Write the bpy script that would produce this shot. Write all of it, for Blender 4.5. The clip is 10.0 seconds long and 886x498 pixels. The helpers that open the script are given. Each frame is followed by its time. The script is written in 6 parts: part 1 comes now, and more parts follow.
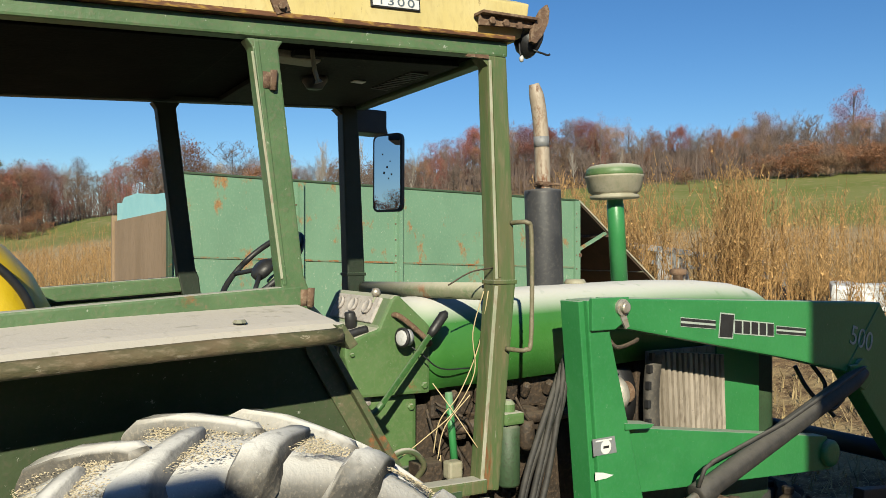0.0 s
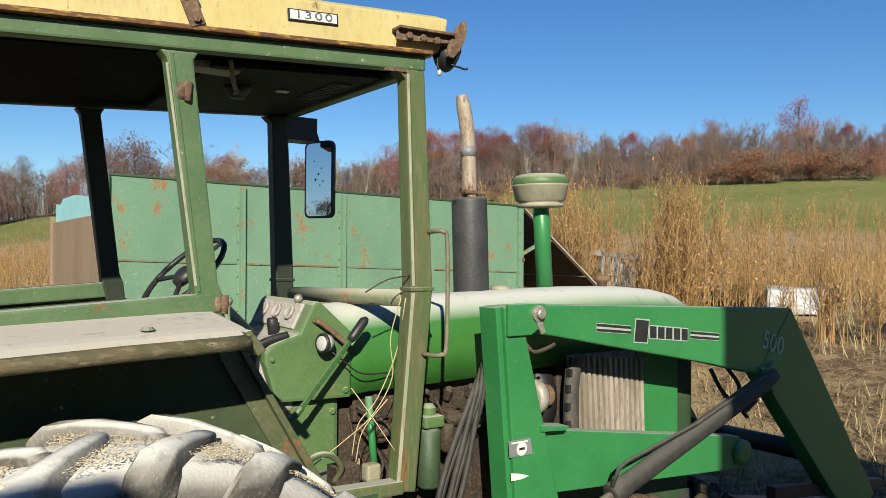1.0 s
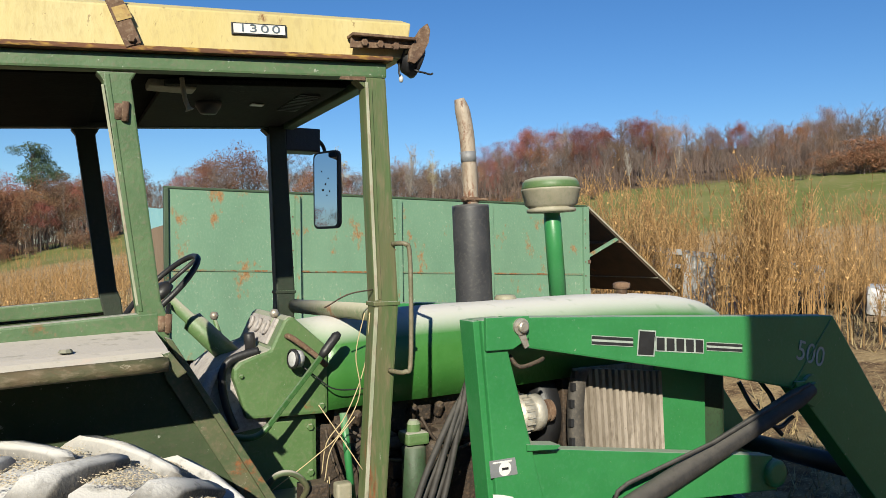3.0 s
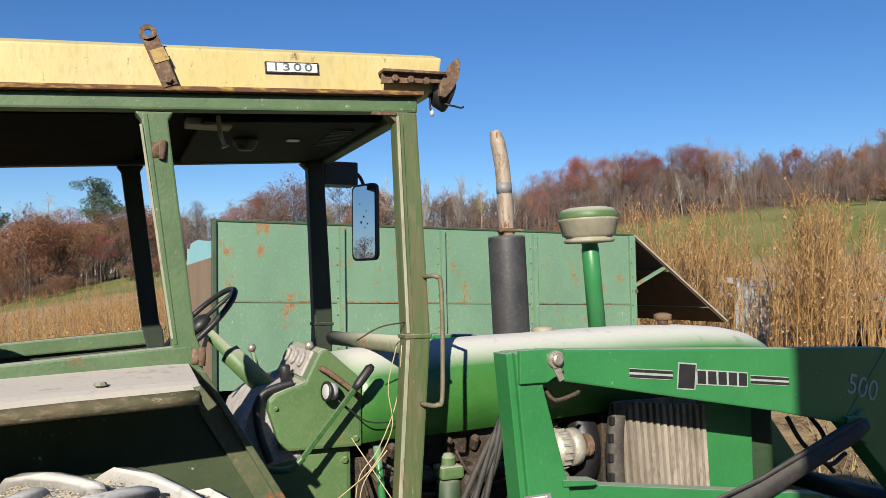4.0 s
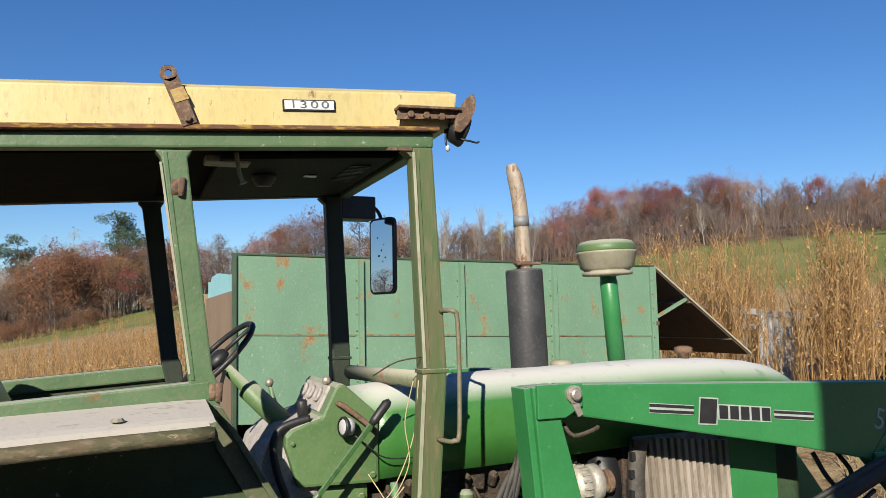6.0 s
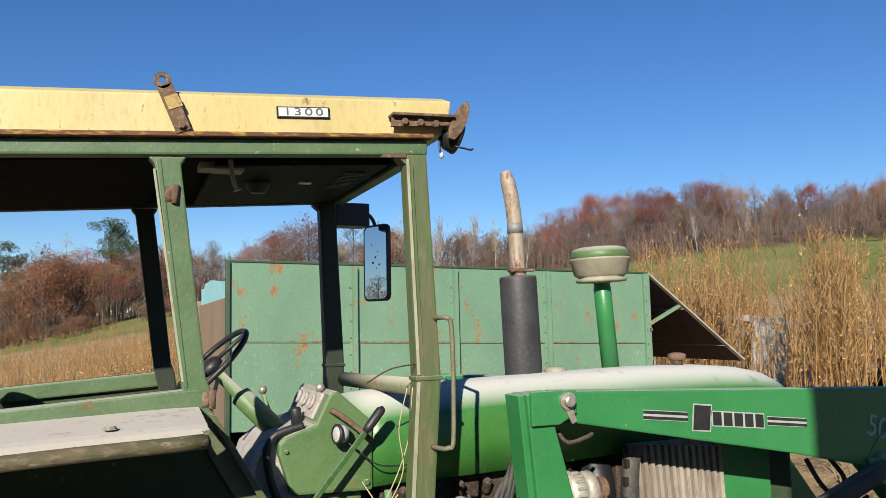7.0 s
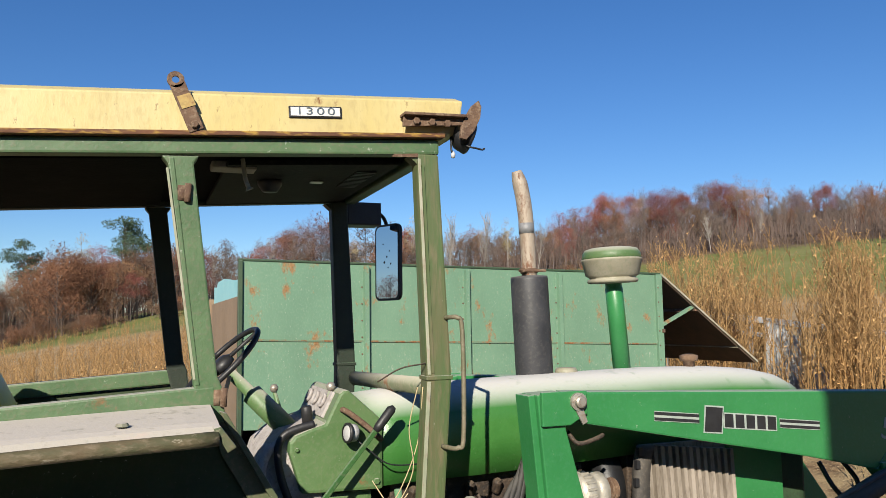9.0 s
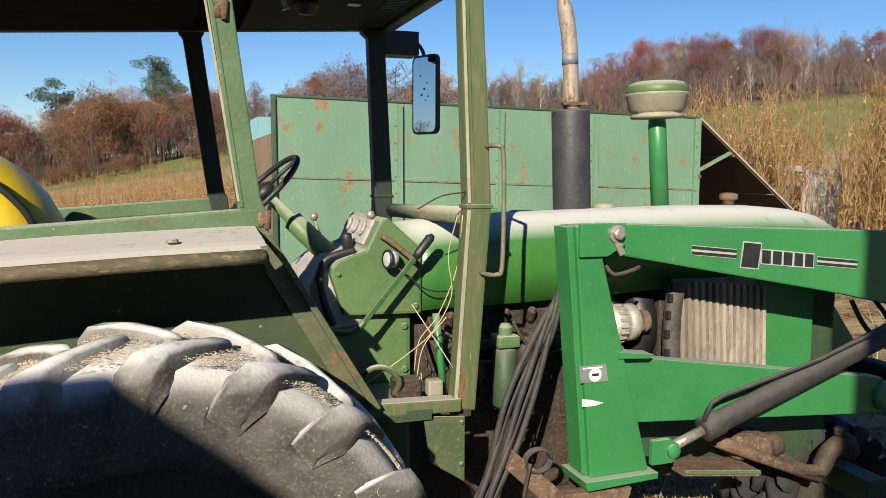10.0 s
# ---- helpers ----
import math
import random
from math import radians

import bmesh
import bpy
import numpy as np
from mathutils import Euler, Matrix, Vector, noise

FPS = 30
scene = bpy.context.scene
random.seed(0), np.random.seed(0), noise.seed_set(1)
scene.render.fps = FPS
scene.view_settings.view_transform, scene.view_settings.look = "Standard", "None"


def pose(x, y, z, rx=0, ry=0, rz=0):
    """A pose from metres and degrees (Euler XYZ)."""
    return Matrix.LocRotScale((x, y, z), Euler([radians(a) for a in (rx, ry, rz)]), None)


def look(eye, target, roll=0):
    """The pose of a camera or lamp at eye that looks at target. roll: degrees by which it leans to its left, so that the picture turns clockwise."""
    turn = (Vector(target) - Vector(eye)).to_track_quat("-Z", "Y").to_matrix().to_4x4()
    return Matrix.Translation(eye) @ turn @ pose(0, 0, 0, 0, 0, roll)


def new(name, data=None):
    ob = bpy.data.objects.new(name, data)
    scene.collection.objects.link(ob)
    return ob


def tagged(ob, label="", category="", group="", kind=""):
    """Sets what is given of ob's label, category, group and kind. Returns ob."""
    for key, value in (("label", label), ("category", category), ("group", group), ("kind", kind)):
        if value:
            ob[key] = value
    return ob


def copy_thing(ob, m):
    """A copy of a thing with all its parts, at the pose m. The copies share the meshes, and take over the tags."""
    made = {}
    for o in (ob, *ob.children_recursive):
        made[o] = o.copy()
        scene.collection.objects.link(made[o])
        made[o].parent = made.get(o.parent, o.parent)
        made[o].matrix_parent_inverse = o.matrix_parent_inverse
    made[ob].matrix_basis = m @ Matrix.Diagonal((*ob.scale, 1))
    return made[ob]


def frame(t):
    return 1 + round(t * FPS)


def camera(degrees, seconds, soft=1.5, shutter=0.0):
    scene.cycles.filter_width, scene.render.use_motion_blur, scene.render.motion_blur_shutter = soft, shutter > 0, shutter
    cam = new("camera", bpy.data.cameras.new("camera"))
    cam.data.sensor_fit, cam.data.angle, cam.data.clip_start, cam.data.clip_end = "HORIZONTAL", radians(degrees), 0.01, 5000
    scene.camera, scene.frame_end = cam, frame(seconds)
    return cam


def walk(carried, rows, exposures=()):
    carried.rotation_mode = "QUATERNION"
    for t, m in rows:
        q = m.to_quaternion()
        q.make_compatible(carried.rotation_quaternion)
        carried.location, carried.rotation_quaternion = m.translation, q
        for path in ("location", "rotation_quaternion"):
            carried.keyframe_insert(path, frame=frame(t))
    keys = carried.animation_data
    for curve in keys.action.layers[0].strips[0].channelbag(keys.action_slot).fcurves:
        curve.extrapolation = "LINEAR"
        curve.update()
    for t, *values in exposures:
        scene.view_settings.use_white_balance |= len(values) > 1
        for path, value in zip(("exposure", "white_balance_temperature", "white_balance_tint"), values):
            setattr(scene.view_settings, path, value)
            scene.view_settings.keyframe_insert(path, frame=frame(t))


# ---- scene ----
cam = camera(59.6, 10.0, soft=0.6)
PATH = [
    (0, (0.124, 0.165, 2.042), (1.168, 1.871, 2.049), 0.0),
    (0.5, (0.095, 0.099, 2.058), (1.254, 1.73, 2.075), 0.6),
    (1, (0.199, 0.023, 2.062), (1.338, 1.667, 2.076), 0.3),
    (1.5, (0.437, -0.02, 2.065), (1.466, 1.695, 2.087), 0.8),
    (2, (0.515, -0.091, 2.081), (1.523, 1.636, 2.097), 0.4),
    (2.5, (0.58, -0.143, 2.089), (1.535, 1.614, 2.099), -0.3),
    (2.7, (0.63, -0.138, 2.096), (1.569, 1.628, 2.105), -0.5),
    (4, (0.748, -0.169, 2.115), (1.543, 1.664, 2.208), -1.0),
    (4.5, (0.754, -0.173, 2.12), (1.508, 1.674, 2.258), -1.0),
    (5, (0.755, -0.175, 2.121), (1.483, 1.683, 2.26), -1.2),
    (5.5, (0.76, -0.177, 2.123), (1.491, 1.679, 2.265), -1.3),
    (6, (0.761, -0.177, 2.125), (1.507, 1.671, 2.3), -1.2),
    (7.5, (0.759, -0.181, 2.126), (1.521, 1.658, 2.319), -1.3),
    (8, (0.761, -0.184, 2.127), (1.501, 1.664, 2.32), -1.3),
    (8.5, (0.762, -0.184, 2.129), (1.493, 1.667, 2.323), -1.1),
    (9, (0.763, -0.181, 2.125), (1.494, 1.67, 2.317), -0.9),
    (9.5, (0.753, -0.171, 2.093), (1.459, 1.698, 2.162), -0.8),
    (10, (0.732, -0.146, 2.059), (1.39, 1.732, 1.858), 0.1),
]
walk(cam, [(t, look(eye, target, roll)) for t, eye, target, roll in PATH], exposures=[(0.0, 0.72, 6850, 2), (1.0, 0.72, 6700, 4), (2.5, 0.72, 6620, 4), (4.0, 0.74, 6500, 10), (9.3, 0.74, 6500, 10), (10.0, 0.78, 6750, 10)])

# ---- world, sun ----
SUN_AZ, SUN_EL = 237.0, 26.5          # where the sun stands, degrees from +x, and its height
world = bpy.data.worlds.new("sky")
scene.world = world
world.use_nodes = True
wn = world.node_tree.nodes
sky = wn.new("ShaderNodeTexSky")
sky.sky_type = "NISHITA"
sky.sun_disc = False
sky.sun_elevation = radians(SUN_EL)
sky.sun_rotation = radians(90 - SUN_AZ)
sky.air_density, sky.dust_density, sky.ozone_density = 1.0, 0.0, 5.0
wn["Background"].inputs["Strength"].default_value = 0.069
tone = wn.new("ShaderNodeHueSaturation")
tone.inputs["Hue"].default_value, tone.inputs["Saturation"].default_value = 0.508, 1.18
world.node_tree.links.new(sky.outputs[0], tone.inputs["Color"])
world.node_tree.links.new(tone.outputs[0], wn["Background"].inputs["Color"])
sun_data = bpy.data.lights.new("sun", "SUN")
sun_data.energy, sun_data.angle, sun_data.color = 5.0, radians(0.55), (1.0, 0.925, 0.79)
sun = new("sun", sun_data)
_sa, _se = radians(SUN_AZ), radians(SUN_EL)
SUN_DIR = Vector((math.cos(_sa) * math.cos(_se), math.sin(_sa) * math.cos(_se), math.sin(_se)))
sun.matrix_world = look(SUN_DIR * 60, (0, 0, 0))


# ---- materials ----
ALBEDO_SCALE = 0.76          # factor on every base colour: lower it, with more exposure, for deeper shade


def scaled(c):
    return tuple(ALBEDO_SCALE * v for v in c)


def mat(name, colors, scale=4.0, rough=0.6, metal=0.0, bump=0.15, fine=60.0, rust=0.0, dust=0.0, dust_col=(0.62, 0.58, 0.52),
        rust_scale=5.0, spec=0.5, random_tint=0.0, stretch=None, island=0.0, dust_from=0.35, specks=0.0, speck_col=(0.45, 0.47, 0.40), rust_col=(0.16, 0.06, 0.022)):
    """Two-scale mottled paint, with rust patches and dust on what faces up."""
    colors = [scaled(c) for c in colors]
    dust_col, speck_col, rust_col = scaled(dust_col), scaled(speck_col), scaled(rust_col)
    m = bpy.data.materials.new(name)
    m.use_nodes = True
    nt = m.node_tree
    n, l = nt.nodes, nt.links
    b = n["Principled BSDF"]
    tc = n.new("ShaderNodeTexCoord")
    src = tc.outputs["Object"]
    if stretch:
        mp = n.new("ShaderNodeMapping")
        mp.inputs["Scale"].default_value = stretch
        l.new(src, mp.inputs["Vector"])
        src = mp.outputs["Vector"]

    def tex(s, detail=5.0, roughness=0.6):
        t = n.new("ShaderNodeTexNoise")
        t.inputs["Scale"].default_value, t.inputs["Detail"].default_value, t.inputs["Roughness"].default_value = s, detail, roughness
        l.new(src, t.inputs["Vector"])
        return t.outputs["Fac"]

    def ramp(fac, a, c):
        r = n.new("ShaderNodeMapRange")
        r.inputs["From Min"].default_value, r.inputs["From Max"].default_value = a, c
        l.new(fac, r.inputs["Value"])
        return r.outputs["Result"]

    def mix(fac, a, c):
        x = n.new("ShaderNodeMix")
        x.data_type = "RGBA"
        if isinstance(fac, float):
            x.inputs["Factor"].default_value = fac
        else:
            l.new(fac, x.inputs["Factor"])
        for v, i in ((a, 6), (c, 7)):
            if isinstance(v, tuple):
                x.inputs[i].default_value = (*v, 1)
            else:
                l.new(v, x.inputs[i])
        return x.outputs[2]

    def times(a, c):
        x = n.new("ShaderNodeMath")
        x.operation = "MULTIPLY"
        for v, i in ((a, 0), (c, 1)):
            if isinstance(v, float):
                x.inputs[i].default_value = v
            else:
                l.new(v, x.inputs[i])
        return x.outputs[0]

    big, small = tex(scale), tex(fine, 3.0)
    col = mix(ramp(big, 0.35, 0.65), colors[0], colors[1])
    if len(colors) > 2:
        col = mix(times(ramp(small, 0.5, 0.7), 0.6), col, colors[2])
    if random_tint or island:
        if island:
            g = n.new("ShaderNodeNewGeometry").outputs["Random Per Island"]
        else:
            g = n.new("ShaderNodeObjectInfo").outputs["Random"]
        h = n.new("ShaderNodeHueSaturation")
        amount = island or random_tint
        r = n.new("ShaderNodeMapRange")
        r.inputs["To Min"].default_value, r.inputs["To Max"].default_value = 1 - amount, 1 + amount
        l.new(g, r.inputs["Value"])
        l.new(r.outputs["Result"], h.inputs["Value"])
        l.new(col, h.inputs["Color"])
        col = h.outputs["Color"]
    rough_out = None
    if specks:
        col = mix(times(ramp(tex(38.0, 7.0, 0.75), 0.70 - 0.1 * specks, 0.72 - 0.1 * specks), 0.7), col, speck_col)
        col = mix(times(ramp(tex(2.3, 6.0, 0.7), 0.45, 0.75), 0.35), col, tuple(0.6 * c for c in colors[0]))
    if rust:
        patch = tex(rust_scale, 8.0, 0.7)
        f = ramp(patch, 0.715 - 0.28 * rust, 0.785 - 0.28 * rust)
        rc = mix(ramp(small, 0.35, 0.65), rust_col, tuple(c * 1.9 for c in rust_col))
        col = mix(f, col, rc)
        x = n.new("ShaderNodeMix")
        l.new(f, x.inputs[0])
        x.inputs[2].default_value, x.inputs[3].default_value = rough, 0.9
        rough_out = x.outputs[0]
    if dust:
        geo = n.new("ShaderNodeNewGeometry")
        sep = n.new("ShaderNodeSeparateXYZ")
        l.new(geo.outputs["Normal"], sep.inputs[0])
        f = times(times(ramp(sep.outputs["Z"], dust_from, 0.97), ramp(tex(scale * 2.3, 6.0), 0.12, 0.42)), dust)
        col = mix(f, col, dust_col)
        x = n.new("ShaderNodeMix")
        l.new(f, x.inputs[0])
        if rough_out is not None:
            l.new(rough_out, x.inputs[2])
        else:
            x.inputs[2].default_value = rough
        x.inputs[3].default_value = 0.95
        rough_out = x.outputs[0]
    l.new(col, b.inputs["Base Color"])
    if rough_out is not None:
        l.new(rough_out, b.inputs["Roughness"])
    else:
        r = n.new("ShaderNodeMapRange")
        r.inputs["To Min"].default_value, r.inputs["To Max"].default_value = max(0.03, rough - 0.12), min(1, rough + 0.12)
        l.new(big, r.inputs["Value"])
        l.new(r.outputs["Result"], b.inputs["Roughness"])
    b.inputs["Metallic"].default_value = metal
    b.inputs["Specular IOR Level"].default_value = spec
    if bump:
        bp = n.new("ShaderNodeBump")
        bp.inputs["Strength"].default_value, bp.inputs["Distance"].default_value = bump, 0.01
        l.new(small, bp.inputs["Height"])
        l.new(bp.outputs[0], b.inputs["Normal"])
    return m


CAB = mat("faded_green_paint", [(0.075, 0.145, 0.06), (0.11, 0.185, 0.085), (0.16, 0.16, 0.10)], 6, 0.5, rust=0.36, dust=0.6, rust_scale=4, specks=0.6)
# near-black stands in for the deep shade under the cab roof
LINER = mat("shade_black_lining", [(0.0015, 0.0018, 0.0015), (0.0030, 0.0035, 0.0030), (0.0070, 0.0070, 0.0060)], 6, 0.85, spec=0.05)
DUSTY = mat("pale_dust_layer", [(0.42, 0.38, 0.36), (0.52, 0.48, 0.46), (0.25, 0.22, 0.2)], 14, 0.9, bump=0.4)
CABDARK = mat("dark_green_steel", [(0.03, 0.065, 0.03), (0.045, 0.085, 0.04), (0.03, 0.035, 0.02)], 6, 0.6, rust=0.3, dust=0.3)
# cab green again, with the roof's shade on the far side put into it
FARSIDE = mat("far_shade_green_paint", [(0.012, 0.022, 0.011), (0.02, 0.034, 0.017), (0.03, 0.03, 0.02)], 6, 0.6, rust=0.25, dust=0.6, dust_col=(0.2, 0.3, 0.16))
# dirty duct green, its tone lowered for the shade under the roof
DUCT = mat("grimy_shade_green_duct", [(0.004, 0.006, 0.004), (0.022, 0.027, 0.019), (0.035, 0.035, 0.028)], 3.5, 0.8, spec=0.2, specks=0.8, speck_col=(0.07, 0.07, 0.06))
POST = mat("weathered_post", [(0.085, 0.145, 0.05), (0.15, 0.145, 0.07), (0.24, 0.185, 0.115)], 18, 0.55, rust=0.49, dust=0.7, rust_scale=12, stretch=(1, 1, 0.16), specks=0.6, speck_col=(0.36, 0.34, 0.26))
FEND = mat("mossy_fender_paint", [(0.06, 0.10, 0.04), (0.125, 0.125, 0.065), (0.20, 0.15, 0.10)], 8, 0.6, rust=0.42, dust=1.0, dust_col=(0.56, 0.51, 0.46), rust_scale=7, specks=0.8, speck_col=(0.3, 0.28, 0.2))
HOOD = mat("green_hood_paint", [(0.042, 0.175, 0.032), (0.06, 0.205, 0.045)], 5, 0.36, rust=0.12, dust=1.0, dust_col=(0.65, 0.635, 0.605), dust_from=0.45, specks=0.3)
COWL = mat("dusty_green_cowl", [(0.085, 0.17, 0.055), (0.115, 0.20, 0.075), (0.17, 0.21, 0.11)], 6, 0.5, rust=0.22, dust=0.9, dust_col=(0.48, 0.46, 0.39), specks=0.5)
LEVER = mat("dark_green_lever_paint", [(0.03, 0.10, 0.025), (0.045, 0.13, 0.035), (0.13, 0.16, 0.09)], 12, 0.4, rust=0.25, dust=0.3)
TAPE = mat("grey_wire_tape", [(0.20, 0.21, 0.22), (0.30, 0.30, 0.31), (0.12, 0.12, 0.12)], 30, 0.6, metal=0.2)
HANDLE = mat("worn_olive_bar", [(0.14, 0.135, 0.075), (0.20, 0.17, 0.11), (0.27, 0.22, 0.16)], 20, 0.6, rust=0.35, rust_scale=16)
TUBE = mat("dusty_olive_tube", [(0.13, 0.165, 0.085), (0.20, 0.20, 0.13), (0.28, 0.25, 0.18)], 9, 0.7, rust=0.3, dust=0.9, dust_col=(0.50, 0.47, 0.38), dust_from=0.0)
LOAD = mat("loader_green_paint", [(0.032, 0.215, 0.062), (0.042, 0.245, 0.075), (0.06, 0.25, 0.10)], 3, 0.4, rust=0.14, dust=0.5, bump=0.08, specks=0.4, speck_col=(0.36, 0.46, 0.34))
YEL = mat("faded_yellow_roof", [(0.63, 0.51, 0.21), (0.67, 0.56, 0.27), (0.52, 0.41, 0.18)], 5, 0.5, rust=0.31, rust_scale=9, bump=0.1, specks=0.75, speck_col=(0.24, 0.16, 0.07), stretch=(1, 1, 0.4))
SEATYEL = mat("yellow_vinyl", [(0.72, 0.50, 0.02), (0.78, 0.55, 0.04)], 8, 0.4)
RUST = mat("rusted_steel", [(0.10, 0.055, 0.035), (0.19, 0.115, 0.07), (0.34, 0.25, 0.17)], 14, 0.9, bump=0.5)
RUSTY_YEL = mat("rusty_yellow_trim", [(0.11, 0.045, 0.02), (0.17, 0.07, 0.03), (0.62, 0.40, 0.06)], 9, 0.8, bump=0.3, fine=18, stretch=(1, 4, 4))
WAG = mat("wagon_green_paint", [(0.14, 0.265, 0.17), (0.165, 0.295, 0.19), (0.22, 0.32, 0.22)], 1.6, 0.55, rust=0.50, rust_scale=3.8, bump=0.06, rust_col=(0.20, 0.11, 0.046), specks=0.85, speck_col=(0.44, 0.48, 0.38), stretch=(1, 1, 0.6))
WAGIN = mat("dark_brown_flap", [(0.06, 0.042, 0.028), (0.095, 0.06, 0.038)], 4, 0.85, rust=0.3)
BLACK = mat("black_plastic", [(0.016, 0.016, 0.018), (0.026, 0.026, 0.028)], 10, 0.5)
MUFF = mat("matt_black_muffler", [(0.032, 0.033, 0.038), (0.05, 0.05, 0.055), (0.085, 0.08, 0.075)], 10, 0.55, dust=0.2, rust=0.06, bump=0.04)
STEEL = mat("worn_steel", [(0.42, 0.38, 0.32), (0.52, 0.48, 0.42), (0.25, 0.14, 0.08)], 14, 0.45, metal=0.55, rust=0.25, rust_scale=14)
PIPE = mat("scorched_exhaust_steel", [(0.36, 0.29, 0.22), (0.46, 0.39, 0.31), (0.20, 0.11, 0.065)], 16, 0.6, metal=0.1, rust=0.62, rust_scale=14, rust_col=(0.15, 0.075, 0.045), stretch=(1, 1, 0.4), specks=0.8, speck_col=(0.6, 0.56, 0.5))
CAPM = mat("dusty_cap", [(0.31, 0.285, 0.205), (0.40, 0.37, 0.285), (0.24, 0.26, 0.17)], 9, 0.6, rust=0.15)
RUB = mat("dusty_rubber", [(0.075, 0.072, 0.068), (0.15, 0.138, 0.122), (0.27, 0.23, 0.185)], 9, 0.9, dust=0.95, dust_col=(0.80, 0.775, 0.74), dust_from=0.08, bump=0.3, fine=95, spec=0.2, specks=0.7, speck_col=(0.5, 0.47, 0.40))
TREADGREY = mat("old_black_rubber", [(0.02, 0.02, 0.02), (0.04, 0.038, 0.036)], 9, 0.9, bump=0.4)
CHIP = mat("pale_grit", [(0.62, 0.50, 0.32), (0.76, 0.66, 0.48)], 30, 0.95, island=0.3)
HOSE = mat("dusty_rubber_hose", [(0.0240, 0.0222, 0.0210), (0.0510, 0.0456, 0.0408)], 20, 0.7, dust=0.35, dust_col=(0.26, 0.24, 0.21))
GREASE = mat("greasy_engine_block", [(0.022, 0.016, 0.012), (0.06, 0.04, 0.026), (0.14, 0.09, 0.055)], 12, 0.7, bump=0.5, dust=0.3, dust_col=(0.25, 0.19, 0.13))
ALU = mat("dull_aluminium", [(0.50, 0.46, 0.38), (0.60, 0.56, 0.48)], 16, 0.5, metal=0.4, bump=0.3)
CORR = mat("dusty_corrugated_screen", [(0.22, 0.185, 0.145), (0.42, 0.36, 0.30), (0.12, 0.09, 0.065)], 7, 0.75, bump=0.2, stretch=(1, 1, 0.25), specks=0.4, speck_col=(0.09, 0.07, 0.05))
SHROUD = mat("dusty_grey_shroud", [(0.055, 0.05, 0.045), (0.10, 0.088, 0.075), (0.17, 0.14, 0.11)], 9, 0.75, dust=0.3)
WHITE = mat("white_poly", [(0.510, 0.518, 0.527), (0.595, 0.595, 0.595), (0.408, 0.408, 0.391)], 5, 0.5)
GALV = mat("galvanised_steel", [(0.252, 0.266, 0.280), (0.350, 0.357, 0.364)], 6, 0.5, metal=0.3, rust=0.2)
PLY = mat("weathered_plywood", [(0.24, 0.165, 0.10), (0.30, 0.21, 0.135), (0.18, 0.12, 0.07)], 3, 0.85, stretch=(1, 1, 0.2))
CYAN = mat("faded_cyan_sheet", [(0.26, 0.58, 0.63), (0.34, 0.66, 0.69), (0.50, 0.70, 0.68)], 3, 0.6)
TARP = mat("grey_blue_tarp", [(0.13, 0.17, 0.23), (0.20, 0.24, 0.30), (0.3, 0.32, 0.34)], 4, 0.7, bump=0.5)
BLUE = mat("blue_cloth", [(0.035, 0.07, 0.20), (0.06, 0.11, 0.28)], 12, 0.9)
STRAW = mat("straw_twine", [(0.52, 0.40, 0.22), (0.62, 0.50, 0.30)], 20, 0.8)
# rim colour kept dark in place of the shade on the wheels
RIMM = mat("shade_dark_wheel_steel", [(0.03, 0.03, 0.022), (0.06, 0.055, 0.03), (0.12, 0.10, 0.05)], 8, 0.8, rust=0.4)
EDGE = mat("worn_grey_edge", [(0.34, 0.40, 0.36), (0.42, 0.47, 0.42)], 20, 0.5)
BAREEDGE = mat("scuffed_bare_edge", [(0.30, 0.33, 0.22), (0.46, 0.44, 0.34), (0.20, 0.12, 0.07)], 30, 0.7, rust=0.3, rust_scale=18, stretch=(1, 1, 0.3))
BADGE = mat("badge_white", [(0.75, 0.74, 0.70), (0.80, 0.79, 0.75)], 20, 0.4)
INK = mat("black_ink", [(0.02, 0.02, 0.022), (0.03, 0.03, 0.032)], 20, 0.4)
GREYINK = mat("grey_lettering", [(0.10, 0.13, 0.16), (0.13, 0.16, 0.19)], 20, 0.5)
WEED = mat("dry_weed_stalks", [(0.403, 0.235, 0.088), (0.496, 0.314, 0.134), (0.263, 0.135, 0.056)], 0.6, 0.9, bump=0, island=0.5)
BRUSH = mat("purple_brown_brush", [(0.125, 0.086, 0.073), (0.166, 0.117, 0.096)], 0.2, 0.95, bump=0, island=0.35)
STRAWGRASS = mat("dry_grass", [(0.302, 0.223, 0.108), (0.360, 0.288, 0.158)], 0.5, 0.9, bump=0, island=0.4)
BARK = mat("grey_brown_bark", [(0.121, 0.096, 0.085), (0.165, 0.132, 0.116)], 0.7, 0.95, bump=0, random_tint=0.35)
PALEBARK = mat("pale_birch_bark", [(0.320, 0.288, 0.256), (0.400, 0.368, 0.328)], 0.7, 0.9, bump=0, random_tint=0.2)
LEAF_RUSSET = mat("russet_leaves", [(0.178, 0.076, 0.040), (0.238, 0.109, 0.053), (0.277, 0.145, 0.066)], 0.25, 0.85, bump=0, random_tint=0.3)
LEAF_BROWN = mat("dull_brown_leaves", [(0.139, 0.079, 0.046), (0.185, 0.109, 0.063), (0.218, 0.145, 0.086)], 0.25, 0.85, bump=0, random_tint=0.3)
LEAF_MAROON = mat("maroon_leaves", [(0.201, 0.064, 0.051), (0.280, 0.089, 0.066)], 0.25, 0.85, bump=0, random_tint=0.3)
LEAF_ORANGE = mat("rusty_orange_leaves", [(0.248, 0.130, 0.062), (0.298, 0.167, 0.081)], 0.25, 0.85, bump=0, random_tint=0.25)
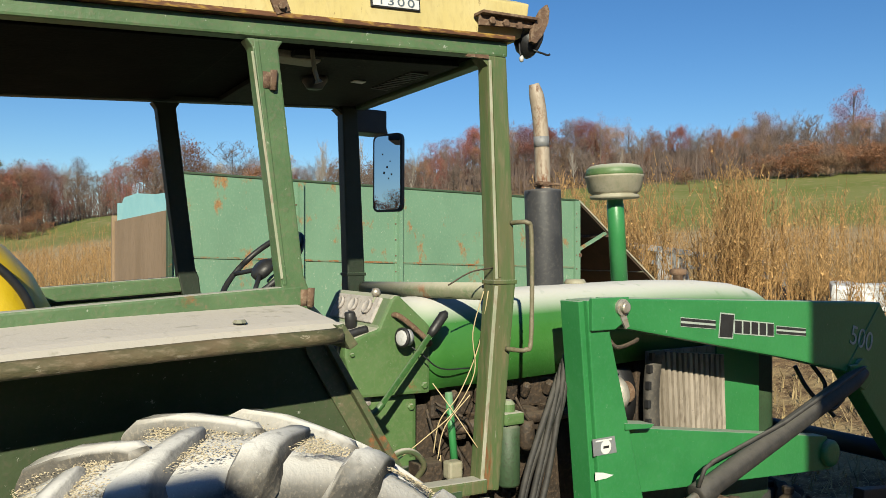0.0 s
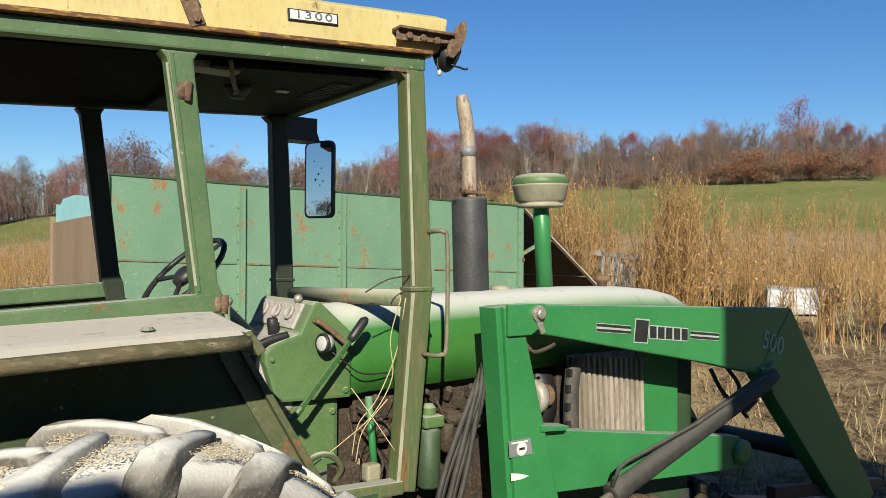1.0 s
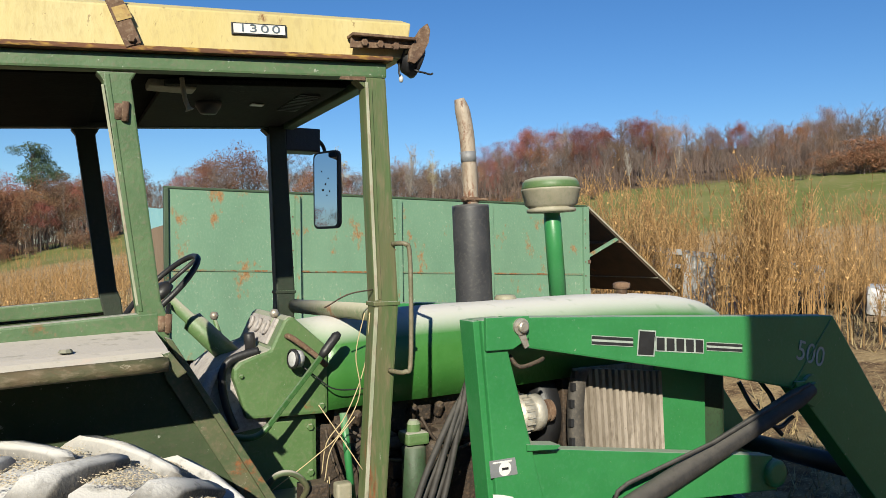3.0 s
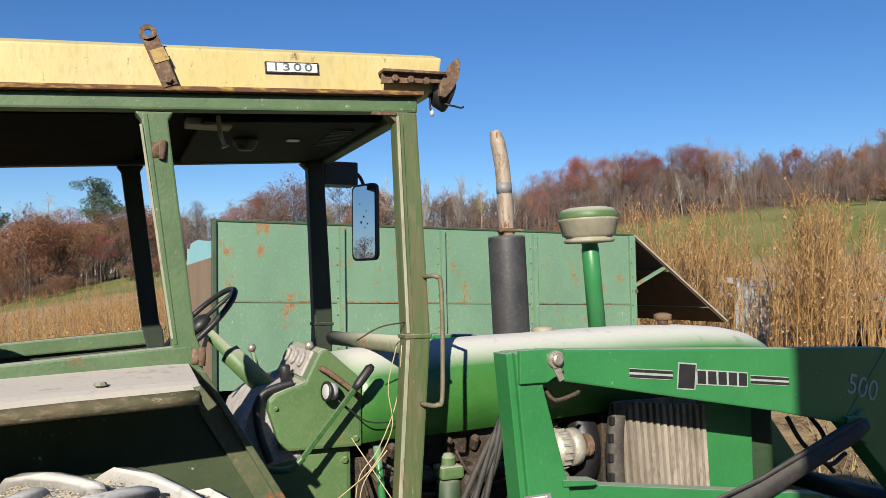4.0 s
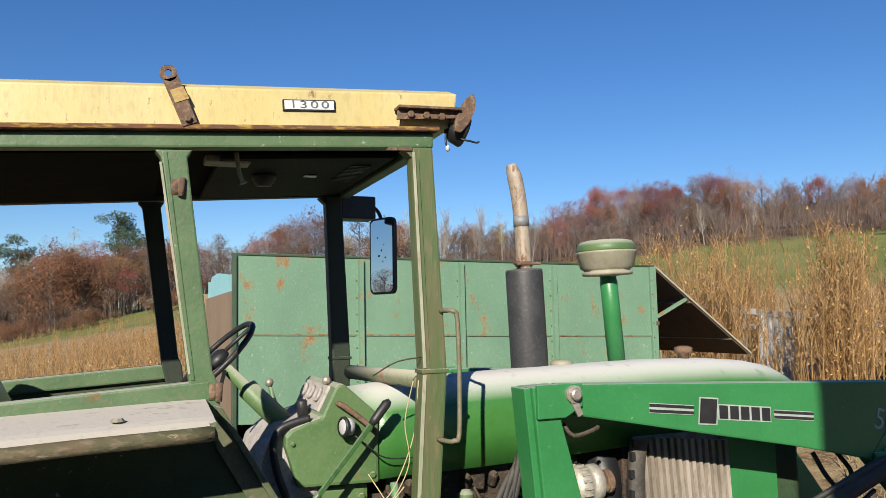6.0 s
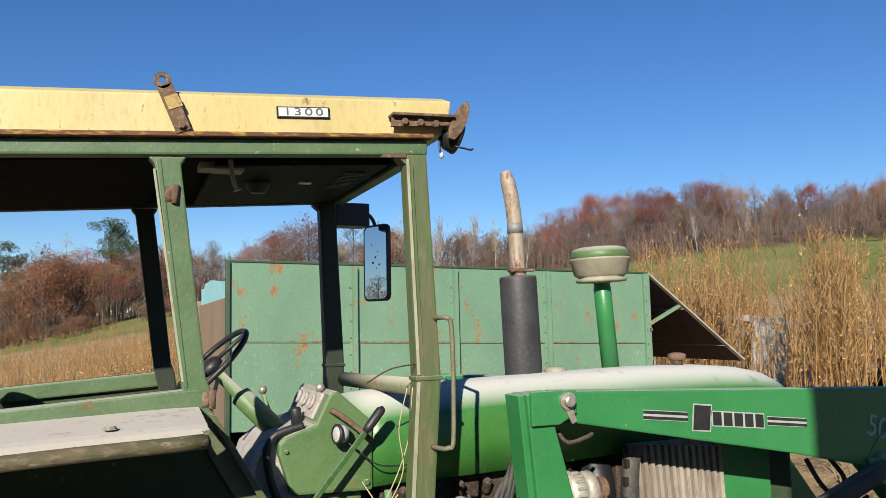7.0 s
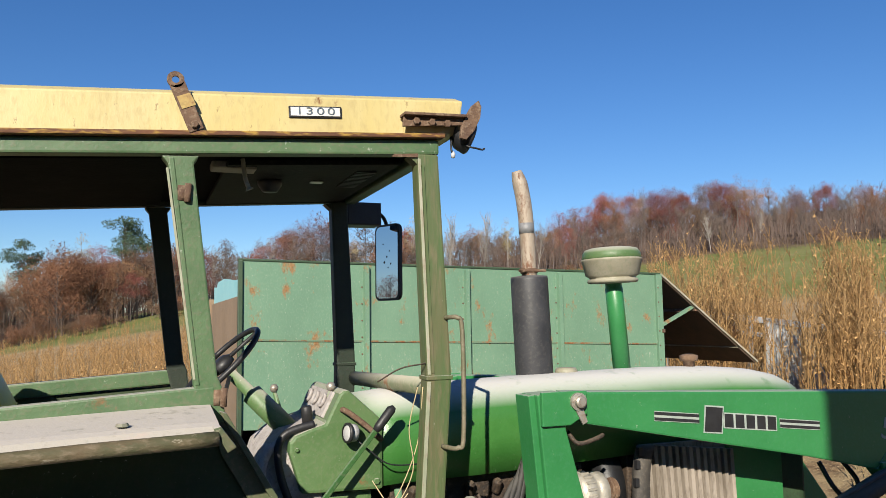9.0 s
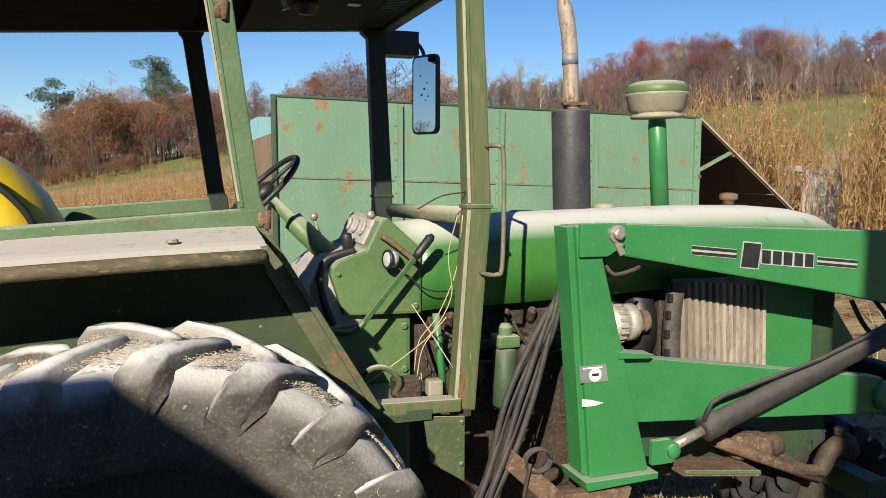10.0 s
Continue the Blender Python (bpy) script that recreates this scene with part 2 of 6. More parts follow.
LEAF_TAN = mat("tan_twigs_and_leaves", [(0.178, 0.130, 0.108), (0.227, 0.167, 0.135)], 0.25, 0.9, bump=0, random_tint=0.3)
LEAF_YELLOW = mat("pale_yellow_leaves", [(0.346, 0.274, 0.130), (0.403, 0.331, 0.173)], 0.25, 0.85, bump=0, random_tint=0.2)
LEAF_PINE = mat("pine_needles", [(0.043, 0.072, 0.036), (0.065, 0.101, 0.047)], 0.4, 0.85, bump=0, random_tint=0.2)
MIRROR = bpy.data.materials.new("mirror_glass")
MIRROR.use_nodes = True
_b = MIRROR.node_tree.nodes["Principled BSDF"]
_b.inputs["Base Color"].default_value, _b.inputs["Metallic"].default_value, _b.inputs["Roughness"].default_value = (0.72, 0.74, 0.78, 1), 1.0, 0.0


# ---- mesh helpers ----
ORIG = {}


def thing(name, loc, label, category, group="", kind=""):
    ob = new(name)
    ob.location = loc
    ob.empty_display_size = 0.1
    ORIG[ob] = Vector(loc)
    return tagged(ob, label, category, group, kind)


def mesh_ob(name, bm, material, smooth=False):
    bmesh.ops.recalc_face_normals(bm, faces=bm.faces)
    me = bpy.data.meshes.new(name)
    bm.to_mesh(me)
    bm.free()
    if smooth:
        me.shade_smooth()
    for m in (material if isinstance(material, (list, tuple)) else [material]):
        me.materials.append(m)
    return new(name, me)


def part(name, bm, material, parent, label="", smooth=False):
    o = ORIG[parent]
    bmesh.ops.translate(bm, verts=bm.verts, vec=-o)
    ob = mesh_ob(name, bm, material, smooth)
    ob.parent = parent
    ORIG[ob] = o
    if label:
        ob["label"] = label
    return ob


def single(name, bm, material, label, category, group="", kind="", smooth=False):
    """A thing of one mesh, its origin at its base."""
    vs = [v.co for v in bm.verts]
    c = Vector((sum(v.x for v in vs) / len(vs), sum(v.y for v in vs) / len(vs), min(v.z for v in vs)))
    bmesh.ops.translate(bm, verts=bm.verts, vec=-c)
    ob = mesh_ob(name, bm, material, smooth)
    ob.location = c
    ORIG[ob] = c
    return tagged(ob, label, category, group, kind)


def soften(bm, r, seg=2):
    if r:
        edges = [e for e in bm.edges if len(e.link_faces) == 2 and e.calc_face_angle(0) > 0.5]
        bmesh.ops.bevel(bm, geom=edges, offset=r, segments=seg, affect="EDGES", profile=0.6)
    return bm


def join(*bms):
    out = bmesh.new()
    for b in bms:
        me = bpy.data.meshes.new("t")
        b.to_mesh(me)
        b.free()
        out.from_mesh(me)
        bpy.data.meshes.remove(me)
    return out


def box(x0, x1, y0, y1, z0, z1, r=0.0):
    bm = bmesh.new()
    bmesh.ops.create_cube(bm, size=1)
    for v in bm.verts:
        v.co = ((x0 + x1) / 2 + v.co.x * (x1 - x0), (y0 + y1) / 2 + v.co.y * (y1 - y0), (z0 + z1) / 2 + v.co.z * (z1 - z0))
    return soften(bm, r)


def plate(pts, y0, y1, r=0.0, dy=0.0):
    """A polygon in x and z, from y0 to y1."""
    bm = bmesh.new()
    a = [bm.verts.new((x, y0, z)) for x, z in pts]
    b = [bm.verts.new((x, y1, z)) for x, z in pts]
    bm.faces.new(a)
    bm.faces.new(b[::-1])
    for i in range(len(a)):
        j = (i + 1) % len(a)
        bm.faces.new((a[i], b[i], b[j], a[j]))
    bmesh.ops.recalc_face_normals(bm, faces=bm.faces)
    return soften(bm, r)


def beam(p0, p1, w, h, r=0.0, up=(0, 0, 1)):
    """A straight bar of width w across and height h, from p0 to p1."""
    p0, p1 = Vector(p0), Vector(p1)
    d = (p1 - p0).normalized()
    side = d.cross(Vector(up)).normalized()
    u = side.cross(d)
    bm = bmesh.new()
    vs = []
    for p in (p0, p1):
        vs.append([bm.verts.new(p + side * sx * w / 2 + u * sz * h / 2) for sx, sz in ((-1, -1), (1, -1), (1, 1), (-1, 1))])
    bm.faces.new(vs[0])
    bm.faces.new(vs[1][::-1])
    for i in range(4):
        j = (i + 1) % 4
        bm.faces.new((vs[0][i], vs[1][i], vs[1][j], vs[0][j]))
    bmesh.ops.recalc_face_normals(bm, faces=bm.faces)
    return soften(bm, r)


def rod(points, radius, n=10):
    """A round bar or hose along points; radius one number or one for each point."""
    pts = [Vector(p) for p in points]
    rs = radius if isinstance(radius, (list, tuple)) else [radius] * len(pts)
    bm = bmesh.new()
    rings, last = [], None
    for i, p in enumerate(pts):
        d = (pts[min(i + 1, len(pts) - 1)] - pts[max(i - 1, 0)]).normalized()
        if last is None:
            last = d.orthogonal().normalized()
        s = (last - d * last.dot(d)).normalized()
        last = s
        t = d.cross(s)
        rings.append([bm.verts.new(p + (s * math.cos(2 * math.pi * k / n) + t * math.sin(2 * math.pi * k / n)) * rs[i]) for k in range(n)])
    for a, b in zip(rings, rings[1:]):
        for k in range(n):
            bm.faces.new((a[k], a[(k + 1) % n], b[(k + 1) % n], b[k]))
    bm.faces.new(rings[0])
    bm.faces.new(rings[-1][::-1])
    bmesh.ops.recalc_face_normals(bm, faces=bm.faces)
    return bm


def curve(points, steps=8):
    """A smooth way through points."""
    p = [Vector(q) for q in points]
    p = [2 * p[0] - p[1]] + p + [2 * p[-1] - p[-2]]
    out = []
    for i in range(1, len(p) - 2):
        for k in range(steps):
            t = k / steps
            a, b, c, d = p[i - 1], p[i], p[i + 1], p[i + 2]
            out.append(0.5 * (2 * b + (c - a) * t + (2 * a - 5 * b + 4 * c - d) * t * t + (3 * b - a - 3 * c + d) * t ** 3))
    out.append(p[-2])
    return out


def turned(profile, center, axis=(0, 0, 1), n=32, cap=True):
    """A turned body: profile of (radius, along the axis)."""
    q = Vector((0, 0, 1)).rotation_difference(Vector(axis).normalized())
    c = Vector(center)
    bm = bmesh.new()
    rings = []
    for r, h in profile:
        if r < 1e-5:
            rings.append([bm.verts.new(c + q @ Vector((0, 0, h)))])
        else:
            rings.append([bm.verts.new(c + q @ Vector((r * math.cos(2 * math.pi * k / n), r * math.sin(2 * math.pi * k / n), h))) for k in range(n)])
    for a, b in zip(rings, rings[1:]):
        for k in range(n):
            j = (k + 1) % n
            vs = [a[k % len(a)], a[j % len(a)], b[j % len(b)], b[k % len(b)]]
            vs = [v for i, v in enumerate(vs) if v not in vs[:i]]
            if len(vs) > 2:
                bm.faces.new(vs)
    for ring, flip in ((rings[0], 1), (rings[-1], 0)):
        if len(ring) > 1 and cap:
            bm.faces.new(ring[::-1] if flip else ring)
    bmesh.ops.recalc_face_normals(bm, faces=bm.faces)
    return bm


def loft(sections, close=True):
    """Skin over rings of equally many points."""
    bm = bmesh.new()
    rings = [[bm.verts.new(p) for p in s] for s in sections]
    for a, b in zip(rings, rings[1:]):
        for k in range(len(a)):
            j = (k + 1) % len(a)
            bm.faces.new((a[k], a[j], b[j], b[k]))
    if close:
        bm.faces.new(rings[0][::-1])
        bm.faces.new(rings[-1])
    bmesh.ops.recalc_face_normals(bm, faces=bm.faces)
    return bm


def bolt(center, axis=(0, -1, 0), r=0.014, h=0.012):
    return turned([(r, 0), (r, h * 0.8), (r * 0.8, h), (0, h)], center, axis, 6)


def words(text, size, m, material, parent, name, depth=0.002, shear=0.0):
    """Letters of the built-in font, as a mesh."""
    cu = bpy.data.curves.new(name, "FONT")
    cu.body, cu.size, cu.extrude, cu.align_x, cu.align_y, cu.shear = text, size, depth, "CENTER", "CENTER", shear
    tmp = bpy.data.objects.new(name, cu)
    me = bpy.data.meshes.new_from_object(tmp)
    bpy.data.objects.remove(tmp)
    me.transform(m)
    me.transform(Matrix.Translation(-ORIG[parent]))
    me.materials.append(material)
    ob = new(name, me)
    ob.parent = parent
    ORIG[ob] = ORIG[parent]
    return ob


def mirrored(bm, yc):
    for v in bm.verts:
        v.co.y = 2 * yc - v.co.y
    bmesh.ops.reverse_faces(bm, faces=bm.faces)
    return bm


# ---- ground ----
STEPS = [(0, 0), (3, 0), (6, 0.28), (12, 0.9), (20, 1.15), (30, 1.45), (45, 2.4), (62, 4.2), (100, 11.0), (170, 23), (260, 31), (420, 36), (2500, 20)]
TURNS = [(-180, 0.4), (-120, 0.3), (-60, 0.5), (0, 1.0), (35, 1.0), (60, 0.85), (75, 0.85), (80, 0.9), (83, 0.84), (86.4, 0.66), (88.4, 0.58), (94.4, 0.32), (99, 0.12), (106, 0.0), (130, 0.1), (180, 0.4)]
FAR = [(-180, 0.2), (0, 1.0), (50, 1.0), (60, 0.8), (68, 0.4), (76, 0.15), (90, 0.1), (130, 0.1), (180, 0.2)]


def between(table, x):
    for (a, u), (b, w) in zip(table, table[1:]):
        if x <= b:
            t = (x - a) / (b - a)
            return u + (w - u) * t
    return table[-1][1]


def ground_z(x, y):
    dx, dy = x - 0.7, y + 0.1
    r = math.hypot(dx, dy)
    k = between(TURNS, math.degrees(math.atan2(dy, dx)))
    near = max(0.0, 1 - math.hypot(x - 3.5, y - 4.5) / 6.5)
    low = between(STEPS, min(r, 78))
    z = low * k * (1 - near) + (between(STEPS, r) - low) * between(FAR, math.degrees(math.atan2(dy, dx)))
    rough = noise.noise((x * 0.35, y * 0.35, 0)) * 0.07 + noise.noise((x * 1.6, y * 1.6, 3)) * 0.025
    return z + rough * min(1, max(0, (math.hypot(x - 2.5, y - 3) - 1.5) / 3)) + noise.noise((x * 0.02, y * 0.02, 7)) * min(1.5, max(0, r - 40) * 0.03)


def ground_sheet():
    bm = bmesh.new()
    radii, r = [], 0.6
    while r < 3000:
        radii.append(r)
        r *= 1.062
    n = 220
    c = bm.verts.new((0.7, -0.1, ground_z(0.7, -0.1)))
    rings = []
    for r in radii:
        ring = []
        for k in range(n):
            a = 2 * math.pi * k / n
            x, y = 0.7 + r * math.cos(a), -0.1 + r * math.sin(a)
            ring.append(bm.verts.new((x, y, ground_z(x, y))))
        rings.append(ring)
    for k in range(n):
        bm.faces.new((c, rings[0][k], rings[0][(k + 1) % n]))
    for a, b in zip(rings, rings[1:]):
        for k in range(n):
            j = (k + 1) % n
            bm.faces.new((a[k], b[k], b[j], a[j]))
    return bm


def ground_material():
    m = bpy.data.materials.new("field_soil_and_grass")
    m.use_nodes = True
    nt = m.node_tree
    n, l = nt.nodes, nt.links
    b = n["Principled BSDF"]
    b.inputs["Roughness"].default_value = 0.95
    b.inputs["Specular IOR Level"].default_value = 0.2
    geo = n.new("ShaderNodeNewGeometry")

    def tex(scale, detail=6):
        t = n.new("ShaderNodeTexNoise")
        t.inputs["Scale"].default_value, t.inputs["Detail"].default_value = scale, detail
        l.new(geo.outputs["Position"], t.inputs["Vector"])
        return t.outputs["Fac"]

    def ramp(fac, a, c):
        r = n.new("ShaderNodeMapRange")
        r.interpolation_type = "SMOOTHSTEP"
        r.inputs["From Min"].default_value, r.inputs["From Max"].default_value = a, c
        l.new(fac, r.inputs["Value"])
        return r.outputs["Result"]

    def mix(fac, a, c):
        x = n.new("ShaderNodeMix")
        x.data_type = "RGBA"
        l.new(fac, x.inputs["Factor"])
        for v, i in ((a, 6), (c, 7)):
            if isinstance(v, tuple):
                x.inputs[i].default_value = (*v, 1)
            else:
                l.new(v, x.inputs[i])
        return x.outputs[2]

    dist = n.new("ShaderNodeVectorMath")
    dist.operation = "DISTANCE"
    dist.inputs[1].default_value = (0.7, -0.1, 0)
    l.new(geo.outputs["Position"], dist.inputs[0])
    wob = n.new("ShaderNodeMath")
    wob.operation = "MULTIPLY_ADD"
    l.new(tex(0.06, 4), wob.inputs[0])
    wob.inputs[1].default_value = 22
    l.new(dist.outputs["Value"], wob.inputs[2])
    d = wob.outputs[0]
    litter = mix(ramp(tex(9), 0.35, 0.65), (0.078, 0.048, 0.028), (0.179, 0.121, 0.066))
    litter = mix(ramp(tex(2.2), 0.45, 0.62), litter, (0.234, 0.172, 0.094))
    litter = mix(ramp(tex(40, 3), 0.55, 0.7), litter, (0.312, 0.242, 0.140))
    stubble = mix(ramp(tex(0.5), 0.35, 0.65), (0.265, 0.191, 0.105), (0.335, 0.250, 0.148))
    stubble = mix(ramp(tex(6, 3), 0.5, 0.7), stubble, (0.203, 0.140, 0.078))
    green = mix(ramp(tex(0.12), 0.35, 0.65), (0.117, 0.136, 0.035), (0.156, 0.160, 0.055))
    green = mix(ramp(tex(1.2), 0.5, 0.75), green, (0.211, 0.176, 0.086))
    floor = mix(ramp(tex(0.4), 0.35, 0.65), (0.094, 0.058, 0.035), (0.148, 0.098, 0.058))
    col = mix(ramp(d, 27, 36), litter, stubble)
    col = mix(ramp(d, 62, 72), col, green)
    col = mix(ramp(d, 104, 110), col, floor)
    l.new(col, b.inputs["Base Color"])
    bp = n.new("ShaderNodeBump")
    bp.inputs["Strength"].default_value, bp.inputs["Distance"].default_value = 0.7, 0.05
    l.new(tex(14, 8), bp.inputs["Height"])
    l.new(bp.outputs[0], b.inputs["Normal"])
    return m


tagged(mesh_ob("ground", ground_sheet(), ground_material(), True), "littered brown soil running into stubble and green field", "ground", kind="structure")

# ---- tractor ----
YC = 3.05                                  # the tractor's middle line
tractor = thing("tractor", (0.58, YC, 0), "old green farm tractor with dusty hood, standing on the ground", "tractor")


def hood():
    secs = []
    for x, top, half, low in ((1.60, 1.835, 0.245, 1.49), (1.75, 1.85, 0.25, 1.50), (2.1, 1.872, 0.255, 1.505), (2.6, 1.885, 0.255, 1.52), (3.1, 1.895, 0.25, 1.54),
                              (3.45, 1.89, 0.245, 1.56), (3.68, 1.872, 0.235, 1.575), (3.82, 1.845, 0.215, 1.59), (3.92, 1.80, 0.18, 1.61), (3.97, 1.74, 0.12, 1.64)):
        ring = [(x, YC - half, low)]
        h = top - low
        for k in range(0, 17):
            a = math.pi * k / 16
            c, s = math.cos(a), math.sin(a)
            ring.append((x, YC - half * math.copysign(abs(c) ** 0.75, c), low + h * 0.42 + h * 0.58 * abs(s) ** 0.85))
        ring.append((x, YC + half, low))
        secs.append(ring)
    return loft(secs)


part("hood", hood(), HOOD, tractor, "glossy green hood under pale dust", True)
# fuel cap, front cap and lifting eye on the hood
part("fuel_cap", turned([(0.05, 0), (0.055, 0.012), (0.045, 0.028), (0, 0.03)], (2.68, YC + 0.04, 1.878)), CAPM, tractor, "dusty filler cap", True)
part("radiator_cap", join(turned([(0.028, 0), (0.028, 0.03), (0.045, 0.035), (0.045, 0.06), (0.02, 0.068), (0, 0.068)], (3.37, YC, 1.885))), RUST, tractor, "rusty cap", True)
# nose grille and side sheets
part("nose_grille", box(3.58, 3.86, YC - 0.23, YC + 0.23, 0.98, 1.60, 0.02), CABDARK, tractor)
part("side_sheet", box(3.33, 3.66, 2.765, 2.775, 1.02, 1.575, 0.002), LOAD, tractor, "bright green side sheet")
for k in range(13):
    x = 2.862 + k * 0.0385
    p = [(x, 2.772), (x + 0.006, 2.740), (x + 0.022, 2.736), (x + 0.030, 2.772)]
    bm = bmesh.new()
    lo = [bm.verts.new((u + 0.03 - 0.001 * k, v, 1.10 - 0.002 * k)) for u, v in p]
    hi = [bm.verts.new((u, v, 1.575 - 0.004 * k)) for u, v in p]
    for a in range(4):
        bm.faces.new((lo[a], lo[(a + 1) % 4], hi[(a + 1) % 4], hi[a]))
    bm.faces.new(lo)
    bm.faces.new(hi[::-1])
    part("screen_rib", bm, CORR, tractor)
part("screen_backing", box(2.86, 3.375, 2.776, 2.80, 1.08, 1.57), CORR, tractor, "dusty screen")
part("shroud_edge", loft([[(2.775 + 0.05 * (1 - math.cos(a)) + u, 2.70 + v, 1.34 + 0.25 * math.sin(a)) for u, v in ((0, 0.03), (0.012, 0), (0.07, -0.005), (0.085, 0.05))] for a in [radians(-75 + 15 * i) for i in range(11)]]), SHROUD, tractor, "curved dark grey shroud edge", True)
for i in range(7):
    a = radians(-60 + 20 * i)
    part("shroud_slot", box(2.772 + 0.05 * (1 - math.cos(a)), 2.79 + 0.05 * (1 - math.cos(a)), 2.694, 2.715, 1.325 + 0.25 * math.sin(a), 1.36 + 0.25 * math.sin(a)), BLACK, tractor)
part("fan_shroud", turned([(0.20, 0), (0.23, 0.01), (0.235, 0.10), (0.215, 0.10), (0.20, 0.02)], (2.68, YC - 0.04, 1.36), (1, 0, 0), 40), BLACK, tractor, "black fan shroud", True)
part("radiator", box(2.81, 3.30, 2.81, 3.30, 0.95, 1.56, 0.01), GREASE, tractor)


def alternator():
    c = (2.50, 2.74, 1.40)
    out = [turned([(0.03, -0.02), (0.075, 0), (0.082, 0.015), (0.082, 0.06), (0.078, 0.065), (0.078, 0.08), (0.083, 0.085), (0.083, 0.125), (0.06, 0.14), (0.02, 0.15)], c, (0.93, 0.1, 0.0), 26)]
    out.append(beam((2.55, 2.74, 1.30), (2.62, 2.80, 1.22), 0.03, 0.05, 0.006))
    return join(*out)


alt = part("alternator", alternator(), ALU, tractor, "pale aluminium alternator", True)
for k in range(18):
    a = 2 * math.pi * k / 18
    part("fin", beam((2.52, 2.742 + 0.084 * math.cos(a), 1.40 + 0.084 * math.sin(a)), (2.56, 2.746 + 0.084 * math.cos(a), 1.40 + 0.084 * math.sin(a)), 0.012, 0.008), ALU, alt)
part("pulley", turned([(0.05, 0), (0.05, 0.01), (0.03, 0.018), (0.05, 0.026), (0.05, 0.036)], (2.66, 2.75, 1.40), (1, 0.1, 0), 24), RUST, tractor)


def engine():
    out = [box(1.60, 2.70, 2.90, 3.22, 0.62, 1.42, 0.02), box(1.72, 2.62, 2.87, 3.20, 1.36, 1.49, 0.015)]
    rnd = random.Random(4)
    for k in range(7):                                            # manifold ports and bolts
        x = 1.78 + 0.125 * k
        out.append(box(x, x + 0.07, 2.80, 2.90, 1.28, 1.37, 0.01))
        out.append(bolt((x + 0.035, 2.80, 1.33), r=0.016, h=0.02))
        out.append(turned([(0.02, 0), (0.02, 0.05), (0.012, 0.06), (0, 0.06)], (x + 0.03, 2.86, 1.42), (0, -0.6, 1), 10))
    for k in range(14):
        x, z = rnd.uniform(1.68, 2.6), rnd.uniform(0.75, 1.22)
        s = rnd.uniform(0.03, 0.08)
        out.append(box(x, x + s, 2.86 - rnd.uniform(0, 0.05), 2.91, z, z + s * rnd.uniform(0.6, 1.5), 0.006))
        out.append(bolt((x + s / 2, 2.85, z + s / 2), r=0.012, h=0.02))
    return join(*out)


part("engine_block", engine(), GREASE, tractor, "oily brown engine block with bolted ports")
part("intake_pipe", rod([(1.75, 2.80, 1.33), (2.2, 2.79, 1.335), (2.58, 2.80, 1.33)], 0.026), GREASE, tractor, smooth=True)
part("oil_filter", turned([(0.045, 0), (0.05, 0.01), (0.05, 0.24), (0.035, 0.25), (0.0, 0.255)], (2.02, 2.75, 1.08), (0, 0, 1), 24), CABDARK, tractor, "dark olive filter canister", True)
part("filter_head", join(box(1.97, 2.07, 2.70, 2.80, 1.335, 1.385, 0.012), turned([(0.03, 0), (0.03, 0.03), (0.018, 0.045), (0, 0.045)], (2.02, 2.75, 1.385), (0, 0, 1), 16)), COWL, tractor, "green filter head")
part("filter_bowl", turned([(0.02, 0), (0.035, 0.02), (0.035, 0.1), (0.028, 0.12), (0, 0.12)], (2.10, 2.73, 1.22), (0, 0, 1), 20), GREASE, tractor, smooth=True)
for pts in ([(1.70, 2.80, 1.44), (1.80, 2.74, 1.38), (1.86, 2.74, 1.30), (2.0, 2.76, 1.27), (2.12, 2.78, 1.30)],
            [(2.05, 2.74, 1.44), (2.10, 2.72, 1.35), (2.18, 2.73, 1.29), (2.30, 2.76, 1.30)],
            [(1.66, 2.80, 1.42), (1.68, 2.76, 1.30), (1.72, 2.75, 1.18), (1.70, 2.78, 1.05)],
            [(1.72, 2.82, 1.36), (1.80, 2.76, 1.22), (1.78, 2.78, 1.10), (1.86, 2.80, 0.98)]):
    part("fuel_line", rod(curve(pts, 6), 0.007, 6), GREASE, tractor, smooth=True)
part("clutch_rod", rod([(1.70, 2.70, 1.50), (1.735, 2.70, 1.15)], 0.015, 8), LOAD, tractor, "green clutch rod", True)
part("clutch_housing", join(box(1.15, 1.64, 2.84, 3.26, 0.55, 1.48, 0.02), *[bolt((x, 2.84, z)) for x, z in ((1.61, 1.43), (1.61, 1.25), (1.61, 1.1), (1.25, 1.43))]), COWL, tractor, "green clutch housing")
part("transmission", box(0.2, 1.15, 2.80, 3.30, 0.5, 1.2, 0.04), CABDARK, tractor)
part("front_frame", box(2.6, 3.85, 2.84, 3.26, 0.62, 0.98, 0.02), CABDARK, tractor)
part("belly_pan", box(1.62, 2.7, 2.92, 3.18, 0.45, 0.64, 0.03), GREASE, tractor)


def cowl():
    side = [(1.35, 1.495), (1.325, 1.58), (1.302, 1.65), (1.303, 1.69), (1.325, 1.714), (1.39, 1.738), (1.44, 1.752), (1.495, 1.862), (1.512, 1.876), (1.532, 1.874), (1.65, 1.768), (1.668, 1.75), (1.668, 1.487)]
    return plate(side, 2.785, 3.315, 0.012)


